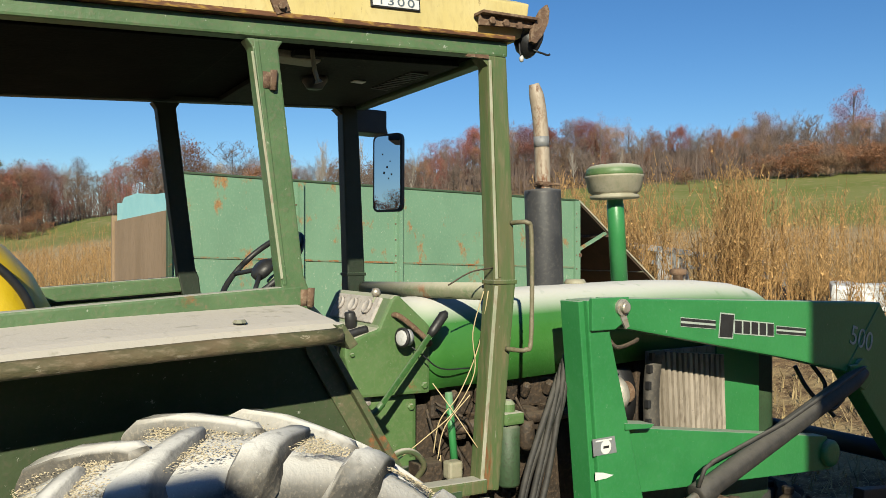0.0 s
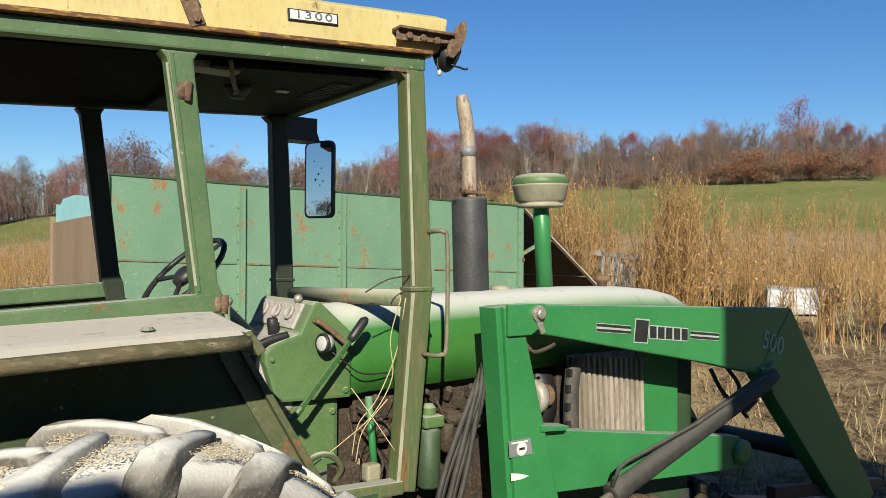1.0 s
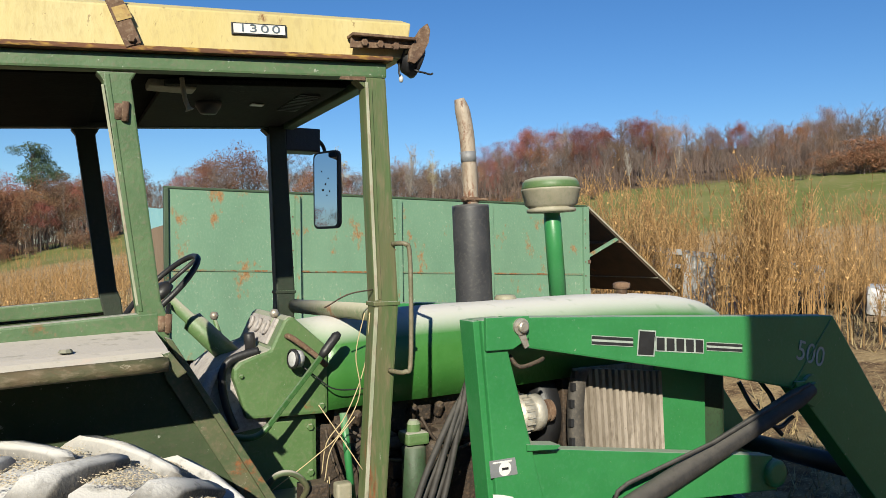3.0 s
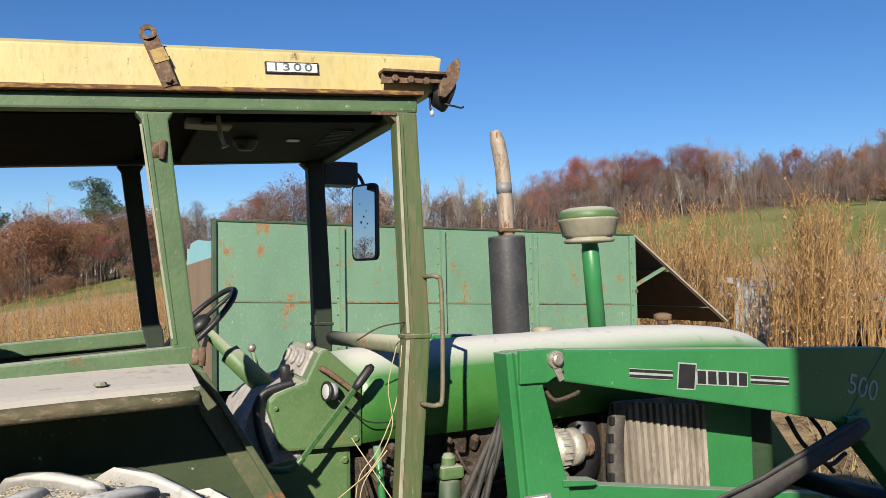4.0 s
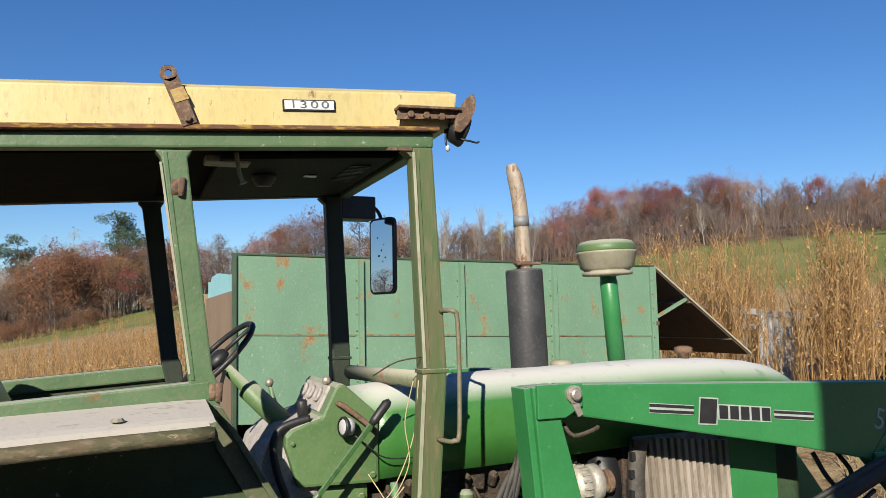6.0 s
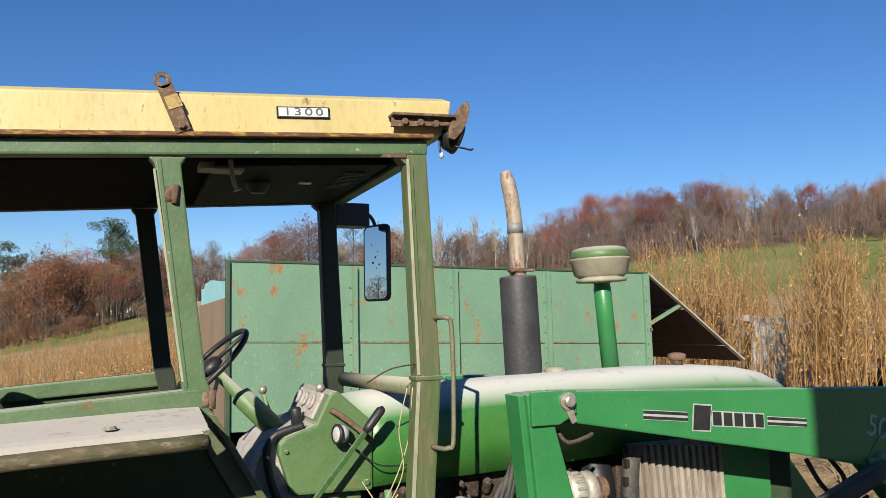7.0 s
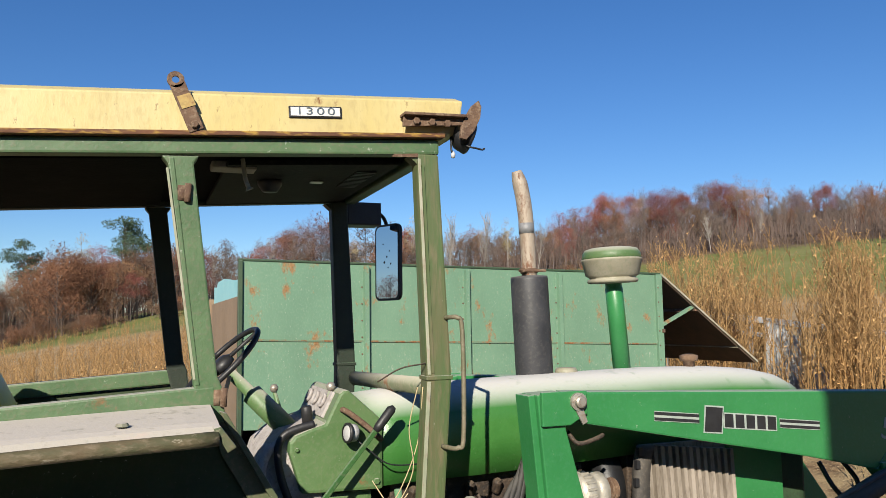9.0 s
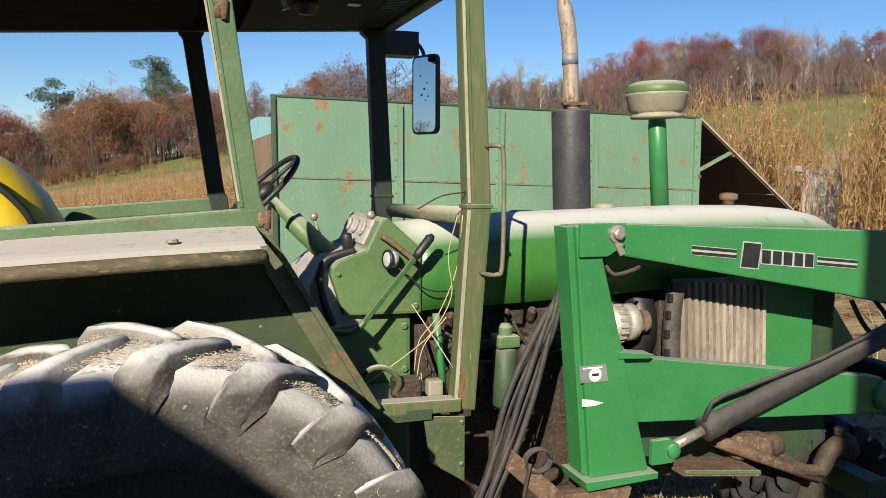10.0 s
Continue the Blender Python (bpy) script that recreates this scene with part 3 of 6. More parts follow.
part("dash_cowl", join(cowl(), bolt((1.64, 2.785, 1.52), r=0.013), bolt((1.33, 2.785, 1.66), r=0.008)), COWL, tractor, "dusty light green dash cowl")
part("gauge_panel", beam((1.445, YC, 1.765), (1.493, YC, 1.862), 0.40, 0.018, 0.006), DUSTY, tractor, "pale dusty gauge panel")
for y in (2.92, 3.05, 3.18):
    part("gauge", turned([(0.03, 0), (0.03, 0.013), (0.026, 0.014), (0.024, 0.011), (0, 0.011)], (1.464, y, 1.825), (-0.89, 0, 0.45), 20), DUSTY, tractor, "dust-covered round gauge", True)
lp = part("work_light", turned([(0.014, 0), (0.033, 0.004), (0.034, 0.036), (0.028, 0.04), (0, 0.041)], (1.548, 2.742, 1.716), (-0.96, -0.26, 0.08), 22), WHITE, tractor, "small round white lamp", True)
part("lamp_rim", turned([(0.0345, 0), (0.038, 0.002), (0.038, 0.012), (0.031, 0.014)], (1.518, 2.726, 1.719), (-0.96, -0.26, 0.08), 22, cap=False), BLACK, lp, smooth=True)
part("lamp_stay", rod([(1.555, 2.79, 1.716), (1.545, 2.745, 1.716)], 0.008, 8), BLACK, lp, smooth=True)
part("hand_rail", rod(curve([(1.505, 2.79, 1.80), (1.515, 2.755, 1.797), (1.575, 2.75, 1.752), (1.645, 2.752, 1.69), (1.655, 2.79, 1.68)], 6), 0.011, 8), RUST, tractor, "bent brown grab bar", True)
part("throttle_wire", rod(curve([(1.55, 2.75, 1.69), (1.60, 2.72, 1.645), (1.68, 2.72, 1.59), (1.84, 2.76, 1.575)], 6), 0.003, 6), BLACK, tractor, smooth=True)
lv = part("clutch_lever", beam((1.40, 2.69, 1.475), (1.625, 2.69, 1.742), 0.012, 0.021, 0.004), LEVER, tractor, "long bent green lever")
part("lever_foot", rod(curve([(1.27, 2.74, 1.452), (1.33, 2.70, 1.446), (1.375, 2.69, 1.456), (1.41, 2.69, 1.487)], 6), 0.013, 10), LEVER, lv, smooth=True)
part("lever_grip", rod([(1.61, 2.69, 1.724), (1.625, 2.69, 1.742), (1.672, 2.69, 1.80), (1.685, 2.69, 1.81)], [0.013, 0.0185, 0.019, 0.010], 10), BLACK, lv, "black grip", True)
for x0, y0, z0, x1, z1 in ((1.447, 2.90, 1.72, 1.488, 1.872), (1.36, 3.22, 1.70, 1.315, 1.85)):
    q = part("shift_lever", rod([(x0, y0, z0), ((x0 + x1) / 2, y0, (z0 + z1) / 2), (x1, y0, z1)], [0.013, 0.011, 0.008], 8), COWL, tractor, "shift lever with ball knob", True)
    part("knob", turned([(0, -0.018), (0.013, -0.015), (0.019, 0), (0.013, 0.015), (0, 0.018)], (x1, y0, z1 + 0.01), (0, 0, 1), 14), STEEL, q, "worn ball knob", True)
part("cable_boot", turned([(0.022, 0), (0.022, 0.06), (0.018, 0.066), (0, 0.066)], (1.405, 2.95, 1.74), (-0.1, 0, 1), 14), BLACK, tractor, "black rubber boot", True)
part("console_edge", rod(curve([(1.31, 2.80, 1.46), (1.275, 2.80, 1.56), (1.262, 2.80, 1.66), (1.285, 2.80, 1.715), (1.34, 2.80, 1.738), (1.40, 2.80, 1.75)], 6), 0.015, 8), BLACK, tractor, "black rubber console edging", True)
part("console_side", plate([(1.20, 1.42), (1.19, 1.56), (1.22, 1.66), (1.30, 1.72), (1.44, 1.75), (1.44, 1.45)], 2.83, 3.27, 0.02), DUSTY, tractor, "dusty console")
part("dust_boot", rod(curve([(1.22, 2.82, 1.50), (1.20, 2.81, 1.58), (1.225, 2.81, 1.66), (1.27, 2.81, 1.70)], 5), [0.012] * 4 + [0.02] * 8 + [0.012] * 4, 10), DUSTY, tractor, smooth=True)

col_dir = Vector((0.70, 0, -0.714)).normalized()
hub = Vector((1.078, YC, 1.978))
part("steering_column", rod([hub + col_dir * 0.05, hub + col_dir * 0.16, hub + col_dir * 0.17, hub + col_dir * 0.52], [0.022, 0.024, 0.042, 0.046], 16), COWL, tractor, "green steering column", True)


def steering_wheel():
    n = (-col_dir + Vector((0, -0.11, 0))).normalized()
    s = n.cross(Vector((0.7, 0, 0.7))).normalized()
    t = n.cross(s)
    ring = [hub + (s * math.cos(2 * math.pi * k / 36) + t * math.sin(2 * math.pi * k / 36)) * 0.192 for k in range(37)]
    out = [rod(ring, 0.0115, 8), turned([(0.05, -0.02), (0.05, 0.005), (0.03, 0.02), (0, 0.022)], hub, n, 18)]
    for a in (0.3, 2.4, 4.5):
        out.append(rod([hub, hub + (s * math.cos(a) + t * math.sin(a)) * 0.2], 0.009, 6))
    return join(*out)


part("steering_wheel", steering_wheel(), BLACK, tractor, "black three-spoke steering wheel", True)
part("tilt_lever", rod([hub + Vector((0.03, -0.03, -0.05)), hub + Vector((0.0, -0.12, -0.12)), hub + Vector((-0.02, -0.14, -0.16))], 0.008, 6), BLACK, tractor, smooth=True)


def seat_back():
    secs = []
    for z, x0, x1, half in ((1.55, 0.02, 0.36, 0.24), (1.72, 0.0, 0.385, 0.27), (1.86, -0.02, 0.355, 0.27), (1.97, -0.03, 0.30, 0.255), (2.06, -0.03, 0.22, 0.22), (2.115, -0.01, 0.14, 0.16), (2.13, 0.01, 0.08, 0.09)):
        secs.append([((x0 + x1) / 2 + (x1 - x0) / 2 * math.cos(a), YC + half * math.sin(a), z) for a in [2 * math.pi * k / 24 for k in range(24)]])
    return loft(secs)


part("seat", seat_back(), SEATYEL, tractor, "yellow vinyl seat", True)
# added black line where shade begins on the seat's side
part("seat_piping", rod(curve([(0.05, YC - 0.235, 2.09), (0.17, YC - 0.262, 2.02), (0.27, YC - 0.245, 1.90), (0.31, YC - 0.215, 1.74), (0.31, YC - 0.19, 1.58)], 6), 0.013, 8), BLACK, tractor, "black line standing for the shade edge on the seat", True)
part("seat_base", box(0.0, 0.55, YC - 0.22, YC + 0.22, 1.3, 1.58, 0.05), BLACK, tractor)
part("platform", box(0.1, 1.6, 2.45, 3.65, 1.16, 1.20), CABDARK, tractor, "dark platform floor")

# muffler, exhaust pipe, air intake
mx, my = 2.53, 3.15
muffler = part("muffler", turned([(0.03, 0), (0.088, 0.004), (0.09, 0.012), (0.09, 0.50), (0.088, 0.515), (0.04, 0.522)], (mx + 0.012, my, 1.83), (-0.035, 0, 1), 36), MUFF, tractor, "matt black muffler", True)
pw = curve([(mx - 0.003, my, 2.34), (mx - 0.006, my, 2.45), (mx - 0.012, my, 2.58), (mx - 0.022, my, 2.69), (mx - 0.04, my, 2.79), (mx - 0.06, my, 2.86)], 6)
part("exhaust_pipe", rod(pw, [0.037 if i < 24 else 0.037 - 0.00075 * (i - 24) ** 1.6 for i in range(len(pw))], 18), PIPE, muffler, "rust-flecked exhaust pipe with slanted tip", True)
part("pipe_clamp", join(turned([(0.040, 0), (0.043, 0.004), (0.043, 0.02), (0.040, 0.024)], (mx - 0.005, my, 2.36), (0, 0, 1), 20), rod([(mx - 0.075, my - 0.03, 2.372), (mx + 0.06, my - 0.05, 2.372)], 0.007, 6), bolt((mx - 0.07, my - 0.045, 2.372), (0, -1, 0), 0.012, 0.03)), RUST, muffler)
part("tape_wrap", turned([(0.0385, 0), (0.0385, 0.05)], (mx - 0.012, my, 2.555), (-0.03, 0, 1), 18), TAPE, muffler, "grey tape wrap", True)
sx, sy = 3.03, 3.14
stem = part("intake_stem", turned([(0.044, 0), (0.044, 0.42), (0.041, 0.425), (0.041, 0.46), (0.046, 0.465), (0.046, 0.50)], (sx, sy, 1.87), (-0.075, 0, 1), 28), LOAD, tractor, "bright green intake stem", True)
cx = sx - 0.036
part("pre_cleaner", turned([(0.05, -0.012), (0.122, -0.008), (0.127, 0.0), (0.125, 0.010), (0.112, 0.014), (0.118, 0.02), (0.134, 0.03), (0.149, 0.10), (0.152, 0.104), (0.152, 0.112), (0.138, 0.116), (0.138, 0.135), (0.13, 0.15), (0.10, 0.158), (0, 0.162)], (cx, sy, 2.325), (-0.03, 0, 1), 40), CAPM, stem, "dusty beige pre-cleaner bowl", True)
part("bowl_lid", turned([(0.146, 0), (0.149, 0.004), (0.143, 0.032), (0.13, 0.048), (0.10, 0.056), (0, 0.06)], (cx - 0.003, sy, 2.438), (-0.03, 0, 1), 40), COWL, stem, "green lid", True)

# wheels
RW, TW = 0.80, 0.47


def tyre(cx_, yc, R, W, lugs, cz, seed=1):
    c = Vector((cx_, yc, cz))
    half = W / 2
    prof = [(R * 0.60, -half * 0.62), (R * 0.63, -half * 0.80), (R * 0.78, -half * 0.99), (R * 0.88, -half * 0.99), (R * 0.935, -half * 0.90), (R * 0.955, -half * 0.5),
            (R * 0.96, 0), (R * 0.955, half * 0.5), (R * 0.935, half * 0.90), (R * 0.88, half * 0.99), (R * 0.78, half * 0.99), (R * 0.63, half * 0.80), (R * 0.60, half * 0.62)]
    body, bms = turned(prof, c, (0, 1, 0), 72, cap=False), []
    rnd = random.Random(seed)
    for k in range(lugs):
        for side in (-1, 1):
            a0 = 2 * math.pi * (k + (0.5 if side > 0 else 0)) / lugs
            bm = bmesh.new()
            rings = []
            w0 = rnd.uniform(0.95, 1.05)
            for i, (fy, fr, da, w, hgt) in enumerate(((1.0, 0.84, -0.02, 0.085, 0.0), (1.03, 0.885, -0.01, 0.098, 0.015), (1.03, 0.930, 0.015, 0.105, 0.047), (0.94, 0.955, 0.05, 0.098, 0.057), (0.62, 0.966, 0.125, 0.082, 0.054),
                                                    (0.30, 0.977, 0.205, 0.07, 0.043), (0.0, 0.979, 0.265, 0.062, 0.04), (-0.07, 0.977, 0.28, 0.05, 0.03))):
                y = side * half * fy
                ring = []
                for u, dr in ((-0.56, -0.03), (-0.49, 0.0), (-0.43, 0.80), (-0.35, 1.0), (0.0, 1.06), (0.33, 1.0), (0.41, 0.82), (0.48, 0.0), (0.56, -0.03)):
                    rr = R * (fr - 0.03) + (hgt * (max(dr, 0)) if dr > 0 else dr)
                    ang = a0 + da + u * w * w0 * 1.25 / R
                    yy = y + (side * 0.014 * max(dr, 0) if i < 3 else 0)
                    ring.append(bm.verts.new(c + Vector((rr * math.sin(ang), yy, rr * math.cos(ang)))))
                rings.append(ring)
            for a, b in zip(rings, rings[1:]):
                for j in range(8):
                    bm.faces.new((a[j], a[j + 1], b[j + 1], b[j]))
            bm.faces.new(rings[0])
            bm.faces.new(rings[-1][::-1])
            bmesh.ops.recalc_face_normals(bm, faces=bm.faces)
            bms.append(bm)
    return body, bms


def wheel(cx_, yc, R, W, lugs, name, cz):
    w = part(name, turned([(R * 0.2, -0.03), (R * 0.45, -0.04), (R * 0.5, 0.0), (R * 0.5, 0.03), (R * 0.2, 0.03)], (cx_, yc, cz), (0, 1, 0), 32), RIMM, tractor, "rust-patched wheel disc, darkened for shade")
    part("rim", turned([(R * 0.52, -W * 0.3), (R * 0.62, -W * 0.34), (R * 0.60, -W * 0.3), (R * 0.49, 0), (R * 0.60, W * 0.3), (R * 0.62, W * 0.34), (R * 0.52, W * 0.3)], (cx_, yc, cz), (0, 1, 0), 48), RIMM, w)
    body, bars = tyre(cx_, yc, R, W, lugs, cz)
    rubber = RUB if R > 0.5 else TREADGREY
    part("tyre", body, rubber, w, "dusty farm tyre", True)
    for bar in bars:
        lug = part("lug", bar, rubber, w, "", True)
        lug.data.set_sharp_from_angle(angle=0.95)
    return w


near_wheel = wheel(0.63, 2.05, 0.842, TW, 19, "rear_wheel", 0.785)
wheel(0.63, 4.05, 0.842, TW, 19, "rear_wheel", 0.785)
wheel(3.95, 2.93, 0.37, 0.17, 16, "front_wheel", 0.36)
wheel(3.95, 3.17, 0.37, 0.17, 16, "front_wheel", 0.36)
part("rear_axle", rod([(0.60, 2.05, 0.81), (0.60, 4.05, 0.81)], 0.08, 16), CABDARK, tractor, smooth=True)


def grit():
    """Pale chips lying on the tyre between the lugs."""
    rnd = random.Random(8)
    vs, fs = [], []
    for k in range(26000):
        a = rnd.uniform(-0.55, 1.05)
        y = 2.05 + rnd.uniform(-0.22, 0.2)
        if noise.noise((a * 6, y * 7, 2)) < -0.22 + 0.6 * rnd.random():
            continue
        r = 0.842 * 0.958 + rnd.uniform(0.004, 0.012)
        p = Vector((0.63 + r * math.sin(a), y, 0.785 + r * math.cos(a)))
        s = rnd.uniform(0.0016, 0.0045)
        b = len(vs)
        for q in ((1, 0, 0), (-0.5, 0.87, 0), (-0.5, -0.87, 0), (0, 0, 0.38)):
            vs.append((p.x + q[0] * s, p.y + q[1] * s, p.z + q[2] * s))
        fs += [(b, b + 1, b + 3), (b + 1, b + 2, b + 3), (b + 2, b, b + 3)]
    me = bpy.data.meshes.new("grit")
    me.from_pydata(vs, [], fs)
    bm = bmesh.new()
    bm.from_mesh(me)
    return bm


part("grit", grit(), CHIP, near_wheel, "pale crumbs on the tyre")["kind"] = "stuff"


def fender(y0):
    out = []
    secs = []
    for x, dz in ((-0.75, -0.085), (-0.2, -0.045), (0.4, -0.006), (0.90, 0.012), (0.985, 0.012)):
        secs.append([(x, 2.44, 1.868 + dz), (x, 2.16, 1.842 + dz), (x, 2.12, 1.835 + dz), (x, 2.09, 1.815 + dz), (x, 2.082, 1.787 + dz), (x, 2.092, 1.785 + dz), (x, 2.105, 1.805 + dz), (x, 2.13, 1.822 + dz), (x, 2.44, 1.850 + dz)])
    out.append(loft(secs))
    out.append(plate([(0.965, 1.845), (0.985, 1.85), (1.03, 1.79), (1.005, 1.775)], 2.085, 2.30, 0.004))
    out.append(turned([(0.012, 0), (0.02, 0.003), (0.014, 0.012), (0, 0.013)], (0.73, 2.18, 1.852), (0, 0, 1), 8))
    return join(*out)


near_fender = part("fender", fender(0), FEND, tractor, "flat dusty mossy fender")
LIP = mat("scuffed_fender_lip", [(0.07, 0.075, 0.032), (0.14, 0.10, 0.055), (0.27, 0.21, 0.145)], 16, 0.8, rust=0.5, rust_scale=9, bump=0.5, rust_col=(0.10, 0.06, 0.035), specks=0.8, speck_col=(0.36, 0.32, 0.24), stretch=(0.5, 1, 1))
part("rolled_lip", rod([(-0.75, 2.088, 1.718), (-0.2, 2.088, 1.756), (0.1, 2.084, 1.779), (0.4, 2.088, 1.794), (0.65, 2.085, 1.806), (0.90, 2.089, 1.813), (0.98, 2.092, 1.816)], 0.021, 10), LIP, near_fender, "scuffed brown rolled edge", True)
part("fender", mirrored(fender(0), YC), FEND, tractor)
# fender green made darker, to carry the shade beneath the fender
INNER = mat("shade_dark_inner_panel", [(0.0325, 0.0562, 0.0200), (0.0525, 0.0775, 0.0312), (0.0750, 0.0750, 0.0438)], 5, 0.8, rust=0.3, specks=0.5)
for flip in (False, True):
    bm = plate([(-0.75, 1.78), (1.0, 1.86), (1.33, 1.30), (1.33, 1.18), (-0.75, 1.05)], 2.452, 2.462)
    part("fender_wall", mirrored(bm, YC) if flip else bm, INNER, tractor, "inner fender panel, green darkened for shade")
part("hose_loop", rod(curve([(1.36, 2.60, 1.27), (1.40, 2.56, 1.335), (1.46, 2.55, 1.335), (1.51, 2.56, 1.28), (1.50, 2.60, 1.22)], 6), 0.011, 8), FEND, tractor, smooth=True)
part("battery_box", box(1.50, 1.60, 2.58, 2.66, 1.20, 1.275, 0.006), GREASE, tractor)
part("step_post", box(1.63, 1.69, 2.58, 2.63, 1.20, 1.265, 0.01), CAPM, tractor)
# front axle pieces
part("tie_rod", rod([(3.02, 2.70, 0.845), (3.30, 2.70, 0.725), (3.68, 2.70, 0.56)], [0.032, 0.03, 0.024], 14), RUST, tractor, "dusty brown tie rod", True)
part("axle_knuckle", soften(loft([[(3.20, 2.72 + u, 0.70 + v) for u, v in ((0, 0), (0.14, 0), (0.14, 0.13), (0, 0.13))], [(3.42, 2.72 + u, 0.66 + v) for u, v in ((0, 0.02), (0.14, 0.02), (0.14, 0.14), (0, 0.14))]]), 0.03), RUST, tractor, "dusty axle knuckle")
part("knuckle_cap", turned([(0.055, 0), (0.06, 0.02), (0.05, 0.06), (0.03, 0.07), (0, 0.07)], (3.42, 2.76, 0.74), (1, -0.3, 0.1), 18), GREASE, tractor, smooth=True)
part("spindle_arm", rod(curve([(3.46, 2.74, 0.70), (3.56, 2.70, 0.63), (3.66, 2.68, 0.62), (3.72, 2.68, 0.70), (3.82, 2.68, 0.74), (3.86, 2.68, 0.66)], 6), [0.03] * 12 + [0.045] * 18 + [0.03], 12), GREASE, tractor, "greasy spindle arm", True)
part("spindle_nut", bolt((3.78, 2.68, 0.78), (0, 0, 1), 0.03, 0.035), GREASE, tractor)
part("step_channel", join(plate([(2.83, 0.715), (3.25, 0.66), (3.25, 0.69), (2.83, 0.745)], 2.62, 2.80, 0.003)), RUST, tractor, "rusty step channel")
part("channel_flange", plate([(2.83, 0.728), (3.25, 0.673), (3.25, 0.69), (2.83, 0.745)], 2.612, 2.619), CAB, tractor)
part("front_axle", beam((3.95, 2.60, 0.50), (3.95, 3.50, 0.50), 0.12, 0.12, 0.01), CABDARK, tractor)

# ---- cab ----
cab = thing("tractor_cab", (0.6, YC, 1.18), "open green tractor cab with faded yellow roof and rusty trim", "cab")
SL = 0.064


def rz(x):
    """Top of the roof rail at x."""
    return 2.71 + SL * (x - 0.37)


def side_parts(flip):
    def f(bm):
        if flip:
            bmesh.ops.translate(bm, verts=bm.verts, vec=(-0.042, 0, 0))
            return mirrored(bm, YC)
        return bm

    x0 = -0.62
    # far rail and posts take the shade-darkened green
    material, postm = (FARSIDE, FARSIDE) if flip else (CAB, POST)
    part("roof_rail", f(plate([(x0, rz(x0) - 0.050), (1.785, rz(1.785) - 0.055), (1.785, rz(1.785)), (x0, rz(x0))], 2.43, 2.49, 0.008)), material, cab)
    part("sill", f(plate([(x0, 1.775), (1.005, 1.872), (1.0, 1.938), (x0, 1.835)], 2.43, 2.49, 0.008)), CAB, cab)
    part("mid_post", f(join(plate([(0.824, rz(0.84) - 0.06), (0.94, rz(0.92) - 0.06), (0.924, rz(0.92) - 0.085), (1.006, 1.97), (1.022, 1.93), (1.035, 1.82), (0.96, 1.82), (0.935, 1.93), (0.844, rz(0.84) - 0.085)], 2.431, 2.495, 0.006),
                          plate([(0.845, rz(0.84) - 0.065), (0.862, rz(0.84) - 0.065), (0.952, 1.94), (0.938, 1.94)], 2.428, 2.436, 0.003))), material, cab)
    part("corner_plate", f(join(plate([(0.985, 1.875), (1.035, 1.84), (1.385, 1.24), (1.36, 1.215), (1.265, 1.30), (1.02, 1.72)], 2.436, 2.45, 0.003),
                              plate([(1.01, 1.86), (1.035, 1.85), (1.40, 1.235), (1.375, 1.22)], 2.405, 2.45, 0.004))), FEND, cab)
    # front post: upper leg, band at the bend, lower leg drawn inwards
    up = loft([[(1.699, 2.432, rz(1.7) - 0.05), (1.782, 2.432, rz(1.7) - 0.05), (1.782, 2.50, rz(1.7) - 0.05), (1.699, 2.50, rz(1.7) - 0.05)],
               [(1.726, 2.428, 1.932), (1.82, 2.428, 1.932), (1.82, 2.50, 1.932), (1.726, 2.50, 1.932)]])
    low = loft([[(1.726, 2.428, 1.932), (1.82, 2.428, 1.932), (1.82, 2.50, 1.932), (1.726, 2.50, 1.932)],
                [(1.695, 2.48, 1.18), (1.782, 2.48, 1.165), (1.782, 2.55, 1.165), (1.695, 2.55, 1.18)]])
    part("front_post", f(join(soften(up, 0.008), soften(low, 0.008), plate([(1.722, 1.925), (1.824, 1.925), (1.824, 1.94), (1.722, 1.94)], 2.424, 2.505, 0.003),
                            plate([(1.714, 2.70), (1.724, 2.70), (1.752, 1.95), (1.742, 1.95)], 2.425, 2.434), plate([(1.668, rz(1.7) - 0.062), (1.70, rz(1.7) - 0.062), (1.70, rz(1.7) - 0.09)], 2.434, 2.49))), postm, cab, "weathered green post with bare edges")
    part("door_sill", f(beam((1.36, 2.475, 1.215), (1.72, 2.50, 1.195), 0.07, 0.05, 0.008)), POST, cab)
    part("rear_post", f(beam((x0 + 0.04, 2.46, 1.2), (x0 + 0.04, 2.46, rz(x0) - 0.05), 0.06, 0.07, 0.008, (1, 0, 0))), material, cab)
    part("drip_trim", f(join(plate([(x0 - 0.06, rz(x0 - 0.06) + 0.002), (1.80, rz(1.80) + 0.002), (1.80, rz(1.80) + 0.018), (x0 - 0.06, rz(x0 - 0.06) + 0.018)], 2.402, 2.46, 0.004))), RUSTY_YEL, cab, "rusty drip edge with worn yellow paint")
    g = rod(curve([(1.80, 2.43, 2.146), (1.803, 2.375, 2.148), (1.814, 2.352, 2.145), (1.829, 2.35, 2.12), (1.833, 2.35, 1.95), (1.829, 2.352, 1.72), (1.812, 2.358, 1.695), (1.80, 2.375, 1.69), (1.785, 2.44, 1.69)], 5), 0.0085, 8)
    part("grab_handle", f(g), HANDLE, cab, "worn olive-brown grab handle", True)
    part("floor_lug", f(join(plate([(1.575, 1.165), (1.735, 1.15), (1.735, 0.90), (1.66, 0.95), (1.60, 0.99)], 2.47, 2.478), bolt((1.72, 2.47, 1.13), r=0.008), bolt((1.72, 2.47, 0.97), r=0.008))), FEND, cab)


